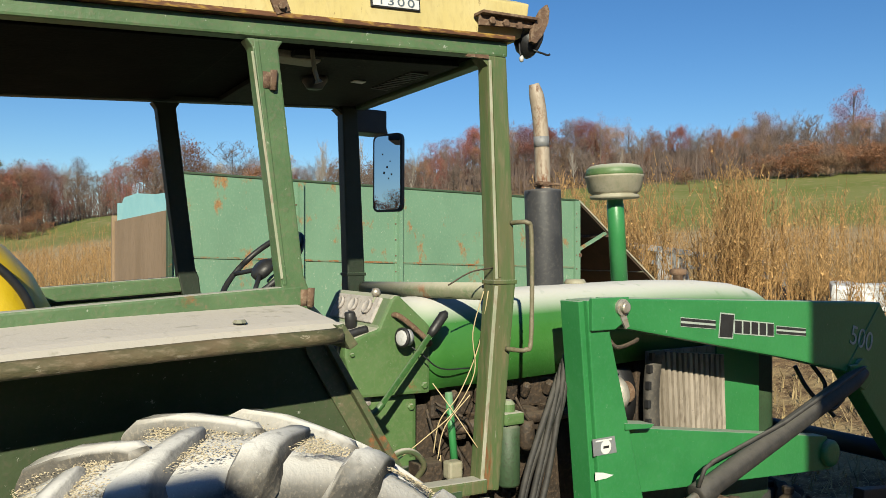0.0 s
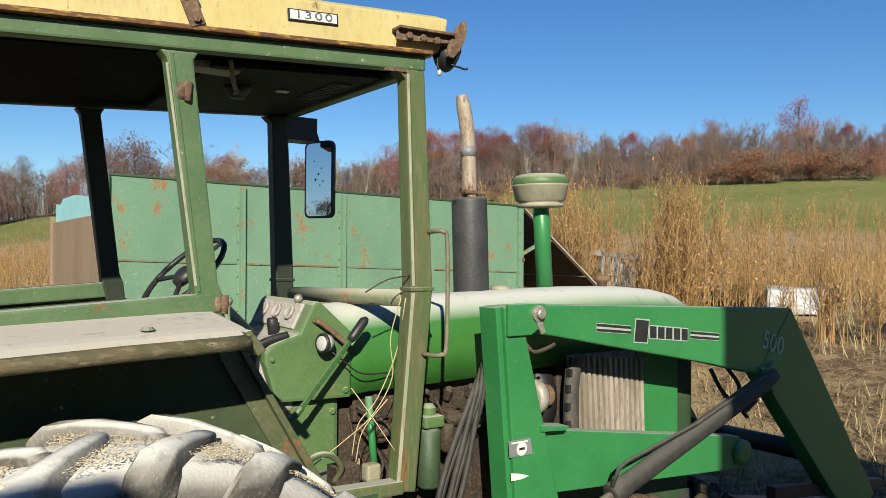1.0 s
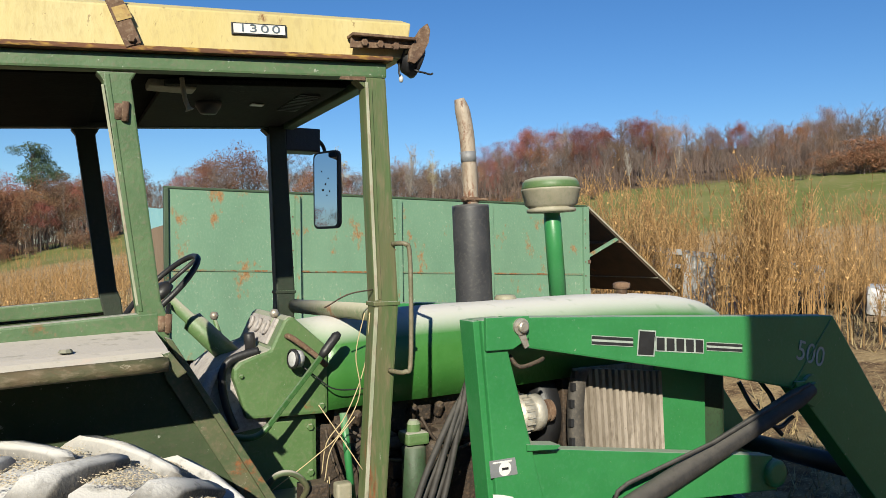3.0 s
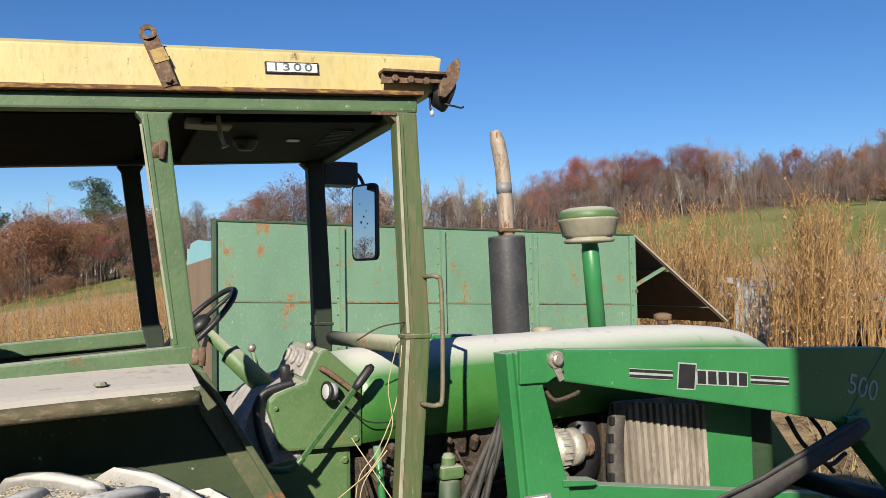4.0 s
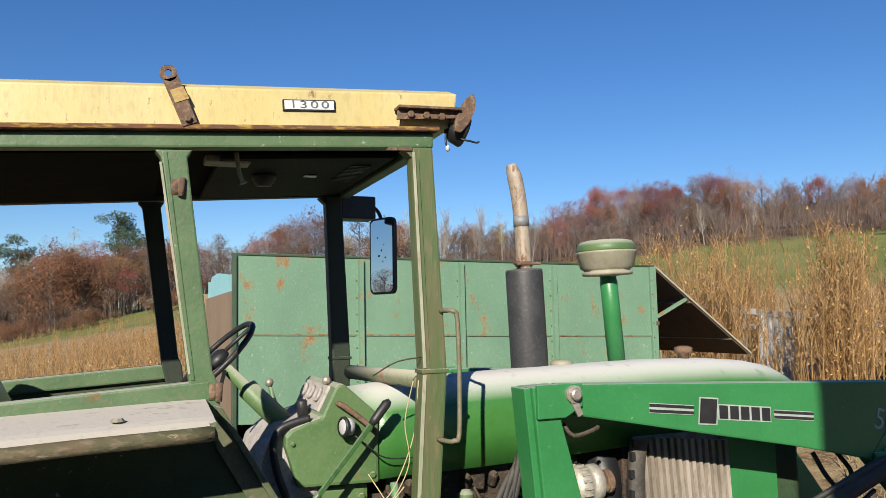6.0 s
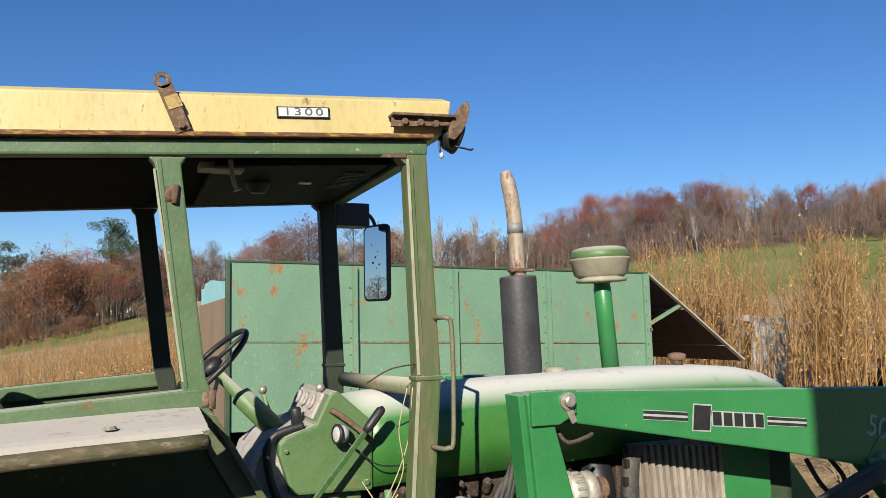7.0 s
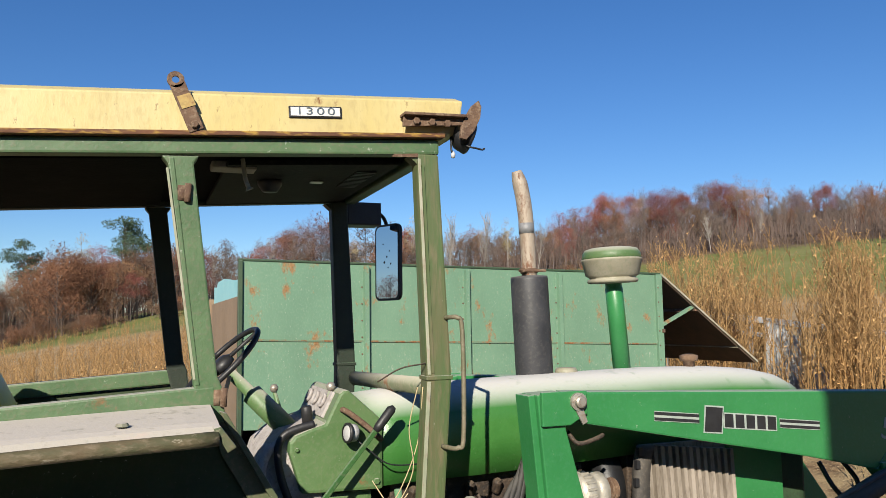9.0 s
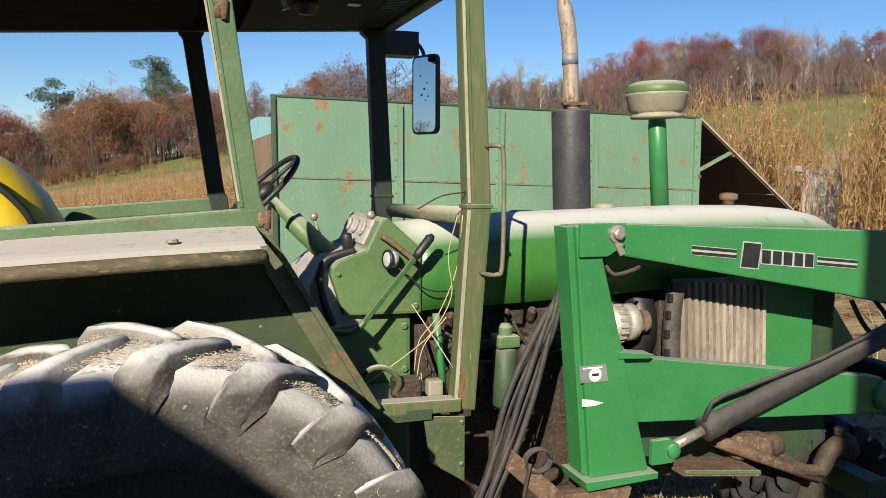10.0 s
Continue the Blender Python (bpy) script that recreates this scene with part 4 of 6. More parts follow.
side_parts(False)
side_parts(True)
part("worn_edge", beam((1.706, 2.4295, rz(1.7) - 0.07), (1.733, 2.4265, 1.945), 0.011, 0.004, 0.001, (0, 1, 0)), BAREEDGE, cab, "post edge rubbed to bare metal")
part("worn_edge", beam((1.732, 2.4265, 1.92), (1.702, 2.478, 1.19), 0.014, 0.004, 0.001, (0, 1, 0)), BAREEDGE, cab, "post edge rubbed to bare metal")
part("worn_edge", beam((0.842, 2.4285, rz(0.84) - 0.10), (0.935, 2.4285, 1.96), 0.008, 0.004, 0.001, (0, 1, 0)), BAREEDGE, cab, "post edge rubbed to bare metal")
part("corner_patch", plate([(1.60, rz(1.6) - 0.064), (1.70, rz(1.7) - 0.066), (1.70, rz(1.7) - 0.052), (1.61, rz(1.61) - 0.054)], 2.4265, 2.4293), RUST, cab, "rust worn through at the corner")
part("front_cross_tube", rod([(1.775, 2.49, 1.895), (1.775, 3.62, 1.862)], 0.034, 14), TUBE, cab, "dusty round cross tube", True)
for y in (2.95, 3.20):
    part("tube_gusset", plate([(1.755, 1.865), (1.865, 1.865), (1.865, 1.775)], y, y + 0.012), CAB, cab)
part("roof_cross_rail", beam((1.755, 2.49, 2.765), (1.755, 3.61, 2.765), 0.05, 0.06, 0.006), CAB, cab)
part("roof_cross_rail", beam((-0.58, 2.49, 2.62), (-0.58, 3.61, 2.62), 0.05, 0.06, 0.006), CAB, cab)
part("rear_cross_rail", beam((-0.58, 2.49, 1.82), (-0.58, 3.61, 1.82), 0.05, 0.06, 0.006), CAB, cab)


def roof():
    x0, x1 = -0.68, 1.872
    a, b = rz(x0) + 0.018, rz(x1) + 0.018
    return join(soften(loft([[(x0, 2.428, a), (x0, 3.672, a), (x0, 3.672, a + 0.13), (x0, 3.60, a + 0.16), (x0, 2.50, a + 0.16), (x0, 2.428, a + 0.13)],
                             [(x1 - 0.01, 2.428, b), (x1 - 0.01, 3.672, b), (x1 + 0.01, 3.672, b + 0.13), (x1 + 0.01, 3.60, b + 0.16), (x1 + 0.01, 2.50, b + 0.16), (x1 + 0.01, 2.428, b + 0.13)]]), 0.006))


part("roof", roof(), YEL, cab, "faded yellow sheet roof with scrapes")


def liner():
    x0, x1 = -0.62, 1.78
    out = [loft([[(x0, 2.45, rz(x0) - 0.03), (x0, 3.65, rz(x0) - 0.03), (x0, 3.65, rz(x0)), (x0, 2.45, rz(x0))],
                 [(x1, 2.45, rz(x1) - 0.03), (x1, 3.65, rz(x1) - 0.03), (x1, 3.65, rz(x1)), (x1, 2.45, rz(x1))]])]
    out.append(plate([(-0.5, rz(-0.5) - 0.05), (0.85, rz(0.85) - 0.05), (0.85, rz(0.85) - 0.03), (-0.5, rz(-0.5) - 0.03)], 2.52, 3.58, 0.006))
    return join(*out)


part("headliner", liner(), LINER, cab, "near-black roof lining, colour darkened for shade")
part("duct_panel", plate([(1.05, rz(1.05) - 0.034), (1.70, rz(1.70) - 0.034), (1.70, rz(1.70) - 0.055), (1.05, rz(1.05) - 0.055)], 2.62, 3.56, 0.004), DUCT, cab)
for k in range(12):
    part("vent_slot", box(1.56, 1.64, 2.75 + k * 0.03, 2.765 + k * 0.03, rz(1.6) - 0.062, rz(1.6) - 0.05), BLACK, cab)
part("blower_knob", turned([(0.05, 0), (0.05, -0.02), (0.03, -0.05), (0, -0.052)], (1.25, 2.95, rz(1.25) - 0.05), (0, 0, 1), 18), BLACK, cab, smooth=True)
part("liner_sticker", box(1.42, 1.47, 2.95, 2.99, rz(1.44) - 0.0615, rz(1.44) - 0.058), BADGE, cab, "pale sticker")
part("roof_lamp", box(1.00, 1.16, 2.66, 2.76, rz(1.1) - 0.06, rz(1.1) - 0.03, 0.008), CAPM, cab)
part("dangling_strap", rod(curve([(1.1, 2.6, 2.72), (1.11, 2.6, 2.65), (1.125, 2.6, 2.61)], 4), [0.008] * 8 + [0.016], 6), CAPM, cab)

rot = Matrix.Rotation(-math.atan(SL), 4, "Y") @ Matrix.Rotation(radians(90), 4, "X")
bz = rz(1.324) + 0.094
badge = part("model_badge", plate([(1.232, bz - 0.027), (1.416, bz - 0.015), (1.414, bz + 0.024), (1.230, bz + 0.012)], 2.421, 2.4275, 0.001), INK, cab, "black-edged white number plate")
part("badge_face", plate([(1.238, bz - 0.022), (1.410, bz - 0.011), (1.408, bz + 0.019), (1.236, bz + 0.008)], 2.4185, 2.4207), BADGE, badge)
for digit, dx, sx_ in (("1", -0.056, 1.5), ("3", -0.021, 1.65), ("0", 0.017, 1.65), ("0", 0.055, 1.65)):
    words(digit, 0.036, Matrix.Translation((1.323 + dx, 2.4178, bz - 0.001 + SL * dx)) @ rot @ Matrix.Diagonal((sx_, 1, 1, 1)), GREYINK, badge, "number_digit", 0.0012)


def strap():
    a, b = Vector((0.922, 0, rz(0.92) + 0.035)), Vector((0.862, 0, 2.925))
    d = (b - a).normalized()
    s = Vector((d.z, 0, -d.x))
    pts = [a - s * 0.024 - d * 0.02, a + s * 0.024 - d * 0.02]
    pts += [b + s * 0.025 - d * 0.011, b + s * 0.012 - d * 0.016, b - s * 0.012 - d * 0.016, b - s * 0.025 - d * 0.011]
    bm = plate([(p.x, p.z) for p in pts], 2.398, 2.408, 0.002)
    ring = turned([(0.012, 0), (0.027, 0), (0.027, 0.010), (0.012, 0.010), (0.012, 0)], (b.x, 2.398, b.z), (0, 1, 0), 20, cap=False)
    return join(bm, ring, bolt((a.x, 2.398, a.z), r=0.013))


st = part("lifting_strap", strap(), RUST, cab, "rusty lifting strap with eye")
STRAPYEL = mat("flaked_yellow_paint", [(0.50, 0.36, 0.12), (0.42, 0.27, 0.09), (0.16, 0.08, 0.04)], 40, 0.7, rust=0.62, rust_scale=30)
part("strap_paint", plate([(0.883, 2.828), (0.926, 2.846), (0.907, 2.885), (0.866, 2.868)], 2.3955, 2.3975), STRAPYEL, st, "flaked yellow paint")


def ear():
    pts = [(1.848, 2.80), (1.872, 2.795), (1.905, 2.83), (1.93, 2.88), (1.936, 2.925), (1.925, 2.948), (1.897, 2.925), (1.872, 2.885), (1.852, 2.84)]
    return plate(pts, 2.375, 2.392, 0.004)


part("lamp_bracket", join(plate([(1.63, rz(1.63) + 0.038), (1.87, rz(1.87) + 0.045), (1.87, rz(1.87) + 0.075), (1.635, rz(1.63) + 0.082)], 2.384, 2.396, 0.002), plate([(1.63, rz(1.63) + 0.076), (1.87, rz(1.87) + 0.07), (1.87, rz(1.87) + 0.08), (1.63, rz(1.63) + 0.086)], 2.36, 2.42, 0.002),
                          *[bolt((1.68 + 0.06 * k, 2.384, rz(1.7) + 0.055)) for k in range(3)]), RUST, cab, "rusty lamp bracket")
part("bracket_ear", ear(), RUST, cab, "rusty curved ear")
part("work_lamp", turned([(0, -0.04), (0.03, -0.038), (0.055, -0.01), (0.062, 0.03), (0.056, 0.038), (0, 0.04)], (1.885, 2.45, 2.828), (0.8, -0.1, -0.3), 22), BLACK, cab, "black work lamp", True)
for pts in ([(1.875, 2.42, 2.79), (1.895, 2.40, 2.775), (1.92, 2.40, 2.772), (1.945, 2.40, 2.768), (1.955, 2.40, 2.773)], [(1.83, 2.42, 2.80), (1.825, 2.41, 2.765), (1.832, 2.41, 2.745)]):
    part("loose_wire", rod(curve(pts, 5), 0.004, 6), BLACK, cab, smooth=True)
for x, z in ((0.905, 2.56), (1.025, 1.90)):
    part("door_hinge", join(rod([(x, 2.425, z - 0.03), (x + 0.003, 2.425, z + 0.03)], 0.011, 10), box(x - 0.03, x, 2.428, 2.434, z - 0.025, z + 0.025)), RUST, cab, "rusty hinge", True)
part("lamp_bulb", turned([(0.004, 0), (0.009, -0.01), (0.007, -0.022), (0, -0.026)], (1.832, 2.41, 2.755), (0, 0, 1), 10), WHITE, cab, "small pale bulb", True)
part("latch_keeper", box(1.735, 1.765, 2.43, 2.45, 2.215, 2.24, 0.003), POST, cab)

# mirror on the far front post
part("mirror_mount", box(1.765, 1.95, 3.70, 3.84, 2.645, 2.765, 0.008), BLACK, cab, "black box mount")
part("mirror_arm", rod(curve([(1.91, 3.80, 2.74), (1.98, 3.82, 2.72), (2.02, 3.85, 2.68), (2.03, 3.86, 2.62)], 5), 0.010, 8), BLACK, cab, smooth=True)
MN = Vector((-0.90, -0.42, 0.004)).normalized()
MS = Vector((0, 0, 1)).cross(MN).normalized()
MU = MN.cross(MS)


def mirror_shape(half_w, half_h, r, depth0, depth1, c):
    ring = []
    for qx, qz, a0 in ((1, 1, 0), (-1, 1, 90), (-1, -1, 180), (1, -1, 270)):
        for k in range(6):
            a = radians(a0 + 18 * k)
            ring.append((qx * (half_w - r) + r * math.cos(a), qz * (half_h - r) + r * math.sin(a)))
    return loft([[c + MS * u + MU * v + MN * d for u, v in ring] for d in (depth0, depth1)])


MC = Vector((2.02, 3.83, 2.462))
mr = part("mirror", mirror_shape(0.098, 0.208, 0.035, -0.02, 0.0, MC), BLACK, cab, "black-framed rear-view mirror")
part("mirror_glass", mirror_shape(0.086, 0.196, 0.028, 0.0, 0.003, MC), MIRROR, mr, "clear mirror glass")
for u, v, s in ((0.0, 0.03, 0.006), (0.02, 0.06, 0.004), (-0.02, 0.0, 0.007), (0.03, -0.01, 0.005), (-0.03, 0.1, 0.004), (0.01, -0.03, 0.004)):
    part("dirt_fleck", turned([(s, 0), (0, 0.002)], MC + MS * u + MU * v + MN * 0.004, MN, 7), BLACK, mr)

# ---- loader ----
loader = thing("front_loader", (2.3, YC, 0.8), "bright green front-end loader with tapered masts and dusty lift cylinders", "loader")


def loader_side(flip):
    f = (lambda b: mirrored(b, YC)) if flip else (lambda b: b)
    mast = part("mast", f(join(plate([(2.164, 1.852), (2.30, 1.855), (2.285, 1.72), (2.515, 0.86), (2.248, 0.86)], 2.43, 2.56, 0.006),
                               plate([(2.138, 1.848), (2.166, 1.85), (2.250, 0.86), (2.224, 0.87)], 2.450, 2.56, 0.004))), LOAD, loader)
    part("base_plate", f(join(plate([(2.21, 0.858), (2.54, 0.858), (2.54, 0.832), (2.22, 0.82)], 2.395, 2.60, 0.004))), LOAD, mast)
    part("mounting_foot", f(plate([(1.93, 1.0), (2.15, 0.80), (2.45, 0.79), (2.42, 0.70), (2.12, 0.72), (1.90, 0.93)], 2.44, 2.50, 0.006)), RUST, mast, "rusty mounting plate")
    part("pivot_cheek", f(plate([(2.175, 1.735), (2.295, 1.735), (2.37, 1.775), (2.37, 1.862), (2.175, 1.862)], 2.412, 2.43, 0.004)), LOAD, mast)
    part("pivot_pin", f(join(turned([(0.034, 0), (0.034, 0.012), (0.022, 0.014), (0.022, 0.03), (0.016, 0.034), (0, 0.034)], (2.328, 2.412, 1.822), (0, -1, 0), 20), plate([(2.31, 1.80), (2.345, 1.80), (2.365, 1.745), (2.345, 1.735)], 2.404, 2.412))), STEEL, mast, "rusty pivot pin", False)
    part("grease_pipe", f(rod(curve([(2.33, 2.5, 1.70), (2.36, 2.47, 1.655), (2.44, 2.46, 1.672), (2.47, 2.46, 1.685)], 4), [0.009] * 12 + [0.005], 8)), GREASE, mast, smooth=True)
    if not flip:
        d = part("mast_decal", plate([(2.19, 1.312), (2.306, 1.312), (2.318, 1.245), (2.196, 1.245)], 2.4275, 2.4295), GALV, mast, "silver maker's decal with plain oval")
        part("decal_oval", join(turned([(0.028, 0), (0, 0.0006)], (2.26, 2.4272, 1.274), (0, -1, 0), 20), box(2.205, 2.29, 2.4265, 2.4272, 1.299, 1.305)), BADGE, d)
        part("decal_bar", box(2.246, 2.275, 2.4262, 2.4268, 1.269, 1.279), INK, d)
        part("torn_label", plate([(2.205, 1.182), (2.245, 1.175), (2.30, 1.158), (2.262, 1.150), (2.205, 1.150)], 2.4275, 2.4295), BADGE, mast, "torn white label")
    arm = part("lift_arm", f(plate([(2.30, 1.858), (4.205, 1.776), (5.12, 0.60), (4.95, 0.52), (4.66, 0.66), (3.93, 1.43), (3.48, 1.527), (2.36, 1.735), (2.30, 1.77)], 2.434, 2.535, 0.008)), LOAD, loader)
    part("elbow_boss", f(join(turned([(0.065, 0), (0.065, 0.02), (0.03, 0.022), (0.03, 0.04), (0, 0.042)], (4.02, 2.434, 1.43), (0, -1, 0), 24), plate([(3.90, 1.47), (4.06, 1.47), (4.10, 1.38), (4.03, 1.335), (3.92, 1.38)], 2.414, 2.434, 0.004))), LOAD, arm)
    part("weld_seam", f(beam((3.89, 2.4335, 1.44), (4.20, 2.4335, 1.77), 0.008, 0.004)), LOAD, arm)
    brace = part("side_brace", f(plate([(2.40, 1.325), (3.80, 1.115), (3.83, 0.945), (2.47, 1.045)], 2.475, 2.555, 0.006)), LOAD, loader)
    part("brace_end", f(turned([(0.04, 0), (0.062, 0.002), (0.068, 0.01), (0.068, 0.13), (0.04, 0.132)], (3.81, 2.45, 1.03), (0, 1, 0), 24)), LOAD, brace, smooth=True)
    part("brace_gusset", f(plate([(2.36, 1.355), (2.52, 1.335), (2.50, 1.32), (2.36, 1.33)], 2.42, 2.50, 0.002)), LOAD, brace)
    a, b = Vector((2.585, 2.40, 0.95)), Vector((4.02, 2.40, 1.44))
    d = (b - a).normalized()
    cyl = part("lift_cylinder", f(rod([a + d * 0.17, a + d * 0.175, a + d * 0.26, a + d * 0.27, a + d * 1.38, b - d * 0.03], [0.036, 0.052, 0.052, 0.046, 0.046, 0.03], 20)), HOSE, loader, "dusty hydraulic cylinder", True)
    part("cylinder_rod", f(rod([a, a + d * 0.18], 0.021, 14)), STEEL, cyl, "polished rod", True)
    part("oil_line", f(rod([a + d * 0.16 + Vector((0, -0.02, 0.05)), a + d * 0.19 + Vector((0, -0.03, 0.115)), a + d * 0.24 + Vector((0, -0.035, 0.125)), a + d * 0.75 + Vector((0, -0.04, 0.072)), b + Vector((0, -0.04, 0.058)) - d * 0.1], 0.009, 8)), HOSE, cyl, smooth=True)
    part("cylinder_lug", f(join(plate([(2.49, 0.90), (2.49, 1.0), (2.575, 1.0), (2.615, 0.975), (2.62, 0.93), (2.585, 0.90)], 2.37, 2.395, 0.004), turned([(0.028, 0), (0.028, 0.014), (0.012, 0.02), (0, 0.02)], (2.585, 2.37, 0.95), (0, -1, 0), 16))), LOAD, cyl)
    return arm


near_arm = loader_side(False)
loader_side(True)
part("cross_tube", rod([(4.80, 2.50, 0.85), (4.80, 3.60, 0.85)], 0.06, 18), BLACK, loader, "dark cross tube", True)
part("bucket_link", beam((4.15, 2.52, 0.75), (5.3, 2.50, 0.62), 0.06, 0.07, 0.006), BLACK, loader)
part("bucket_link", beam((4.10, 2.65, 0.59), (5.2, 2.62, 0.48), 0.06, 0.07, 0.006), BLACK, loader)
part("bucket_link", beam((4.5, 3.0, 0.5), (5.4, 2.95, 0.36), 0.08, 0.08, 0.006), BLACK, loader)
for pts in ([(3.72, 2.6, 1.46), (3.76, 2.55, 1.34), (3.86, 2.5, 1.24), (3.98, 2.5, 1.28)], [(3.86, 2.6, 1.46), (3.90, 2.55, 1.36), (3.84, 2.52, 1.28), (3.90, 2.5, 1.2)]):
    part("hose", rod(curve(pts, 6), 0.011, 8), BLACK, loader, smooth=True)


# maker's mark on the arm: plain dark blocks with a pale edge, between twin stripes
def on_arm(x, v):
    """A place on the arm's side: x along, v above its middle line."""
    return x, 1.722 - 0.105 * (x - 2.95) * 2.0 * 0.5 + v


def slab(x0, x1, v0, v1, y, lean=0.0):
    pts = [on_arm(x0, v0), on_arm(x1, v0), on_arm(x1 + lean, v1), on_arm(x0 + lean, v1)]
    return plate(pts, y, y + 0.001)


mark = part("maker_mark_edge", join(slab(2.929, 3.027, -0.061, 0.052, 2.4318, 0.012), slab(3.033, 3.318, -0.038, 0.027, 2.4318)), EDGE, near_arm, "pale edge of a plain mark")
part("mark_block", slab(2.935, 3.02, -0.055, 0.046, 2.4303, 0.012), INK, mark)
for k in range(5):
    part("mark_block", slab(3.04 + 0.057 * k, 3.085 + 0.057 * k, -0.033, 0.022, 2.4303), INK, mark)
for x0, x1 in ((2.69, 2.91), (3.335, 3.56)):
    part("stripe_edge", slab(x0, x1, -0.024, 0.016, 2.4318), EDGE, near_arm)
    part("stripe", slab(x0, x1, -0.021, -0.009, 2.4303), INK, near_arm)
    part("stripe", slab(x0, x1, 0.001, 0.013, 2.4303), INK, near_arm)
words("500", 0.14, Matrix.Translation((4.03, 2.4315, 1.592)) @ Matrix.Rotation(radians(16), 4, "Y") @ Matrix.Rotation(radians(90), 4, "X"), EDGE, near_arm, "model_number", 0.0006)

# hydraulic hoses dropping from the mast
for k in range(5):
    o = 0.026 * k
    s_ = (0.0, 0.022, -0.012, 0.016, -0.02)[k]
    pts = [(2.20, 2.60 + 0.01 * k, 1.62 - 0.02 * k), (2.13 - o * 0.3 + s_, 2.55, 1.45), (2.03 - o + s_ * 0.5, 2.51 + s_, 1.16 + 0.01 * k), (1.90 - o - s_, 2.47 - s_, 0.90 - 0.01 * k), (1.76 - o + s_, 2.46, 0.72 - 0.012 * k), (1.55 - o, 2.55, 0.60)]
    part("hydraulic_hose", rod(curve(pts, 8), 0.0125, 10), HOSE, loader, "dusty black hose", True)
part("hose_coil", join(*[rod([(2.03 + 0.055 * math.cos(a), 2.44 + 0.012 * q, 0.95 + 0.045 * math.sin(a)) for a in [2 * math.pi * i / 20 for i in range(21)]], 0.006, 6) for q in range(3)]), HOSE, loader, smooth=True)
part("tie_strap", rod(curve([(1.99, 2.43, 0.95), (1.96, 2.43, 0.80), (1.955, 2.43, 0.6)], 5), 0.008, 6), HOSE, loader, smooth=True)

# twine and dry stems caught at the post
twine = thing("twine", (1.62, 2.6, 1.2), "pale frayed twine caught on the engine side", "twine")
for pts in ([(1.70, 2.46, 1.90), (1.68, 2.50, 1.75), (1.70, 2.52, 1.60), (1.64, 2.56, 1.46), (1.55, 2.62, 1.36), (1.40, 2.66, 1.25)],
            [(1.72, 2.46, 1.90), (1.72, 2.52, 1.70), (1.66, 2.56, 1.52), (1.60, 2.60, 1.42), (1.585, 2.62, 1.30)],
            [(1.57, 2.60, 1.56), (1.62, 2.55, 1.47), (1.70, 2.50, 1.33)], [(1.68, 2.52, 1.52), (1.61, 2.58, 1.40), (1.59, 2.60, 1.28)],
            [(1.60, 2.60, 1.28), (1.60, 2.60, 1.16)], [(1.61, 2.61, 1.29), (1.615, 2.61, 1.17)]):
    part("strand", rod(curve(pts, 6), 0.0022, 5), STRAW, twine, smooth=True)
part("bent_wire", rod(curve([(1.55, 2.46, 1.925), (1.63, 2.44, 1.97), (1.72, 2.43, 1.985)], 5), 0.003, 5), GREASE, twine, smooth=True)
rag = bmesh.new()
bmesh.ops.create_grid(rag, x_segments=14, y_segments=14, size=0.16)
for v in rag.verts:
    v.co = Vector((1.13 + v.co.x, 3.0 + v.co.y, 1.52 + 0.05 * noise.noise(v.co * 9) - 0.5 * (v.co.x ** 2 + v.co.y ** 2) * 2))
rg = single("rag", rag, BLUE, "crumpled dark blue cloth on the platform", "cloth", smooth=True)

# ---- wagon ----
wagon = thing("forage_wagon", (4.1, 8.5, 0), "tall faded green farm wagon with rust-patched steel sides", "wagon")
WX0, WX1, WY0, WY1, WEND = 1.69, 6.57, 7.5, 9.55, 10.7


def wt(x):
    return 2.765 - 0.0195 * (x - WX0)


def seam(x):
    return 2.0 - 0.031 * (x - WX0)


SEAM = mat("rusty_seam", [(0.13, 0.22, 0.14), (0.17, 0.25, 0.16), (0.2, 0.12, 0.06)], 1.5, 0.8, rust=0.84, rust_scale=7, rust_col=(0.17, 0.08, 0.032))
POSTS = [1.69, 2.94, 4.06, 5.20, 6.57]
for a, b in zip(POSTS, POSTS[1:]):
    part("side_panel", plate([(a, seam(a) + 0.004), (b, seam(b) + 0.004), (b, wt(b)), (a, wt(a))], WY0, WY0 + 0.02, 0.004), WAG, wagon)
    part("side_panel", plate([(a, seam(a) - 0.86), (b, seam(b) - 0.86), (b, seam(b) - 0.004), (a, seam(a) - 0.004)], WY0 + 0.006, WY0 + 0.026, 0.004), WAG, wagon)
    part("seam_strip", plate([(a, seam(a) - 0.012), (b, seam(b) - 0.012), (b, seam(b) + 0.006), (a, seam(a) + 0.006)], WY0 - 0.006, WY0 + 0.01, 0.002), SEAM, wagon, "rust-streaked seam")
for x in POSTS[1:-1]:
    part("side_rib", loft([[(x + u, WY0 + v, z) for u, v in ((-0.055, 0.0), (-0.055, -0.004), (-0.03, -0.004), (-0.022, -0.05), (0.022, -0.05), (0.03, -0.004), (0.055, -0.004), (0.055, 0.0))] for z in (1.0, wt(x) - 0.02)]), WAG, wagon)
part("corner_rib", box(WX1 - 0.06, WX1 + 0.02, WY0 - 0.04, WY0 + 0.04, 0.95, wt(WX1), 0.006), WAG, wagon)
for x in POSTS[1:]:
    for k in range(9):
        part("rivet", turned([(0.009, 0), (0.008, 0.006), (0, 0.008)], (x - 0.045, WY0 - (0.041 if x == WX1 else 0.005), 1.15 + 0.17 * k), (0, -1, 0), 8), RUST, wagon)
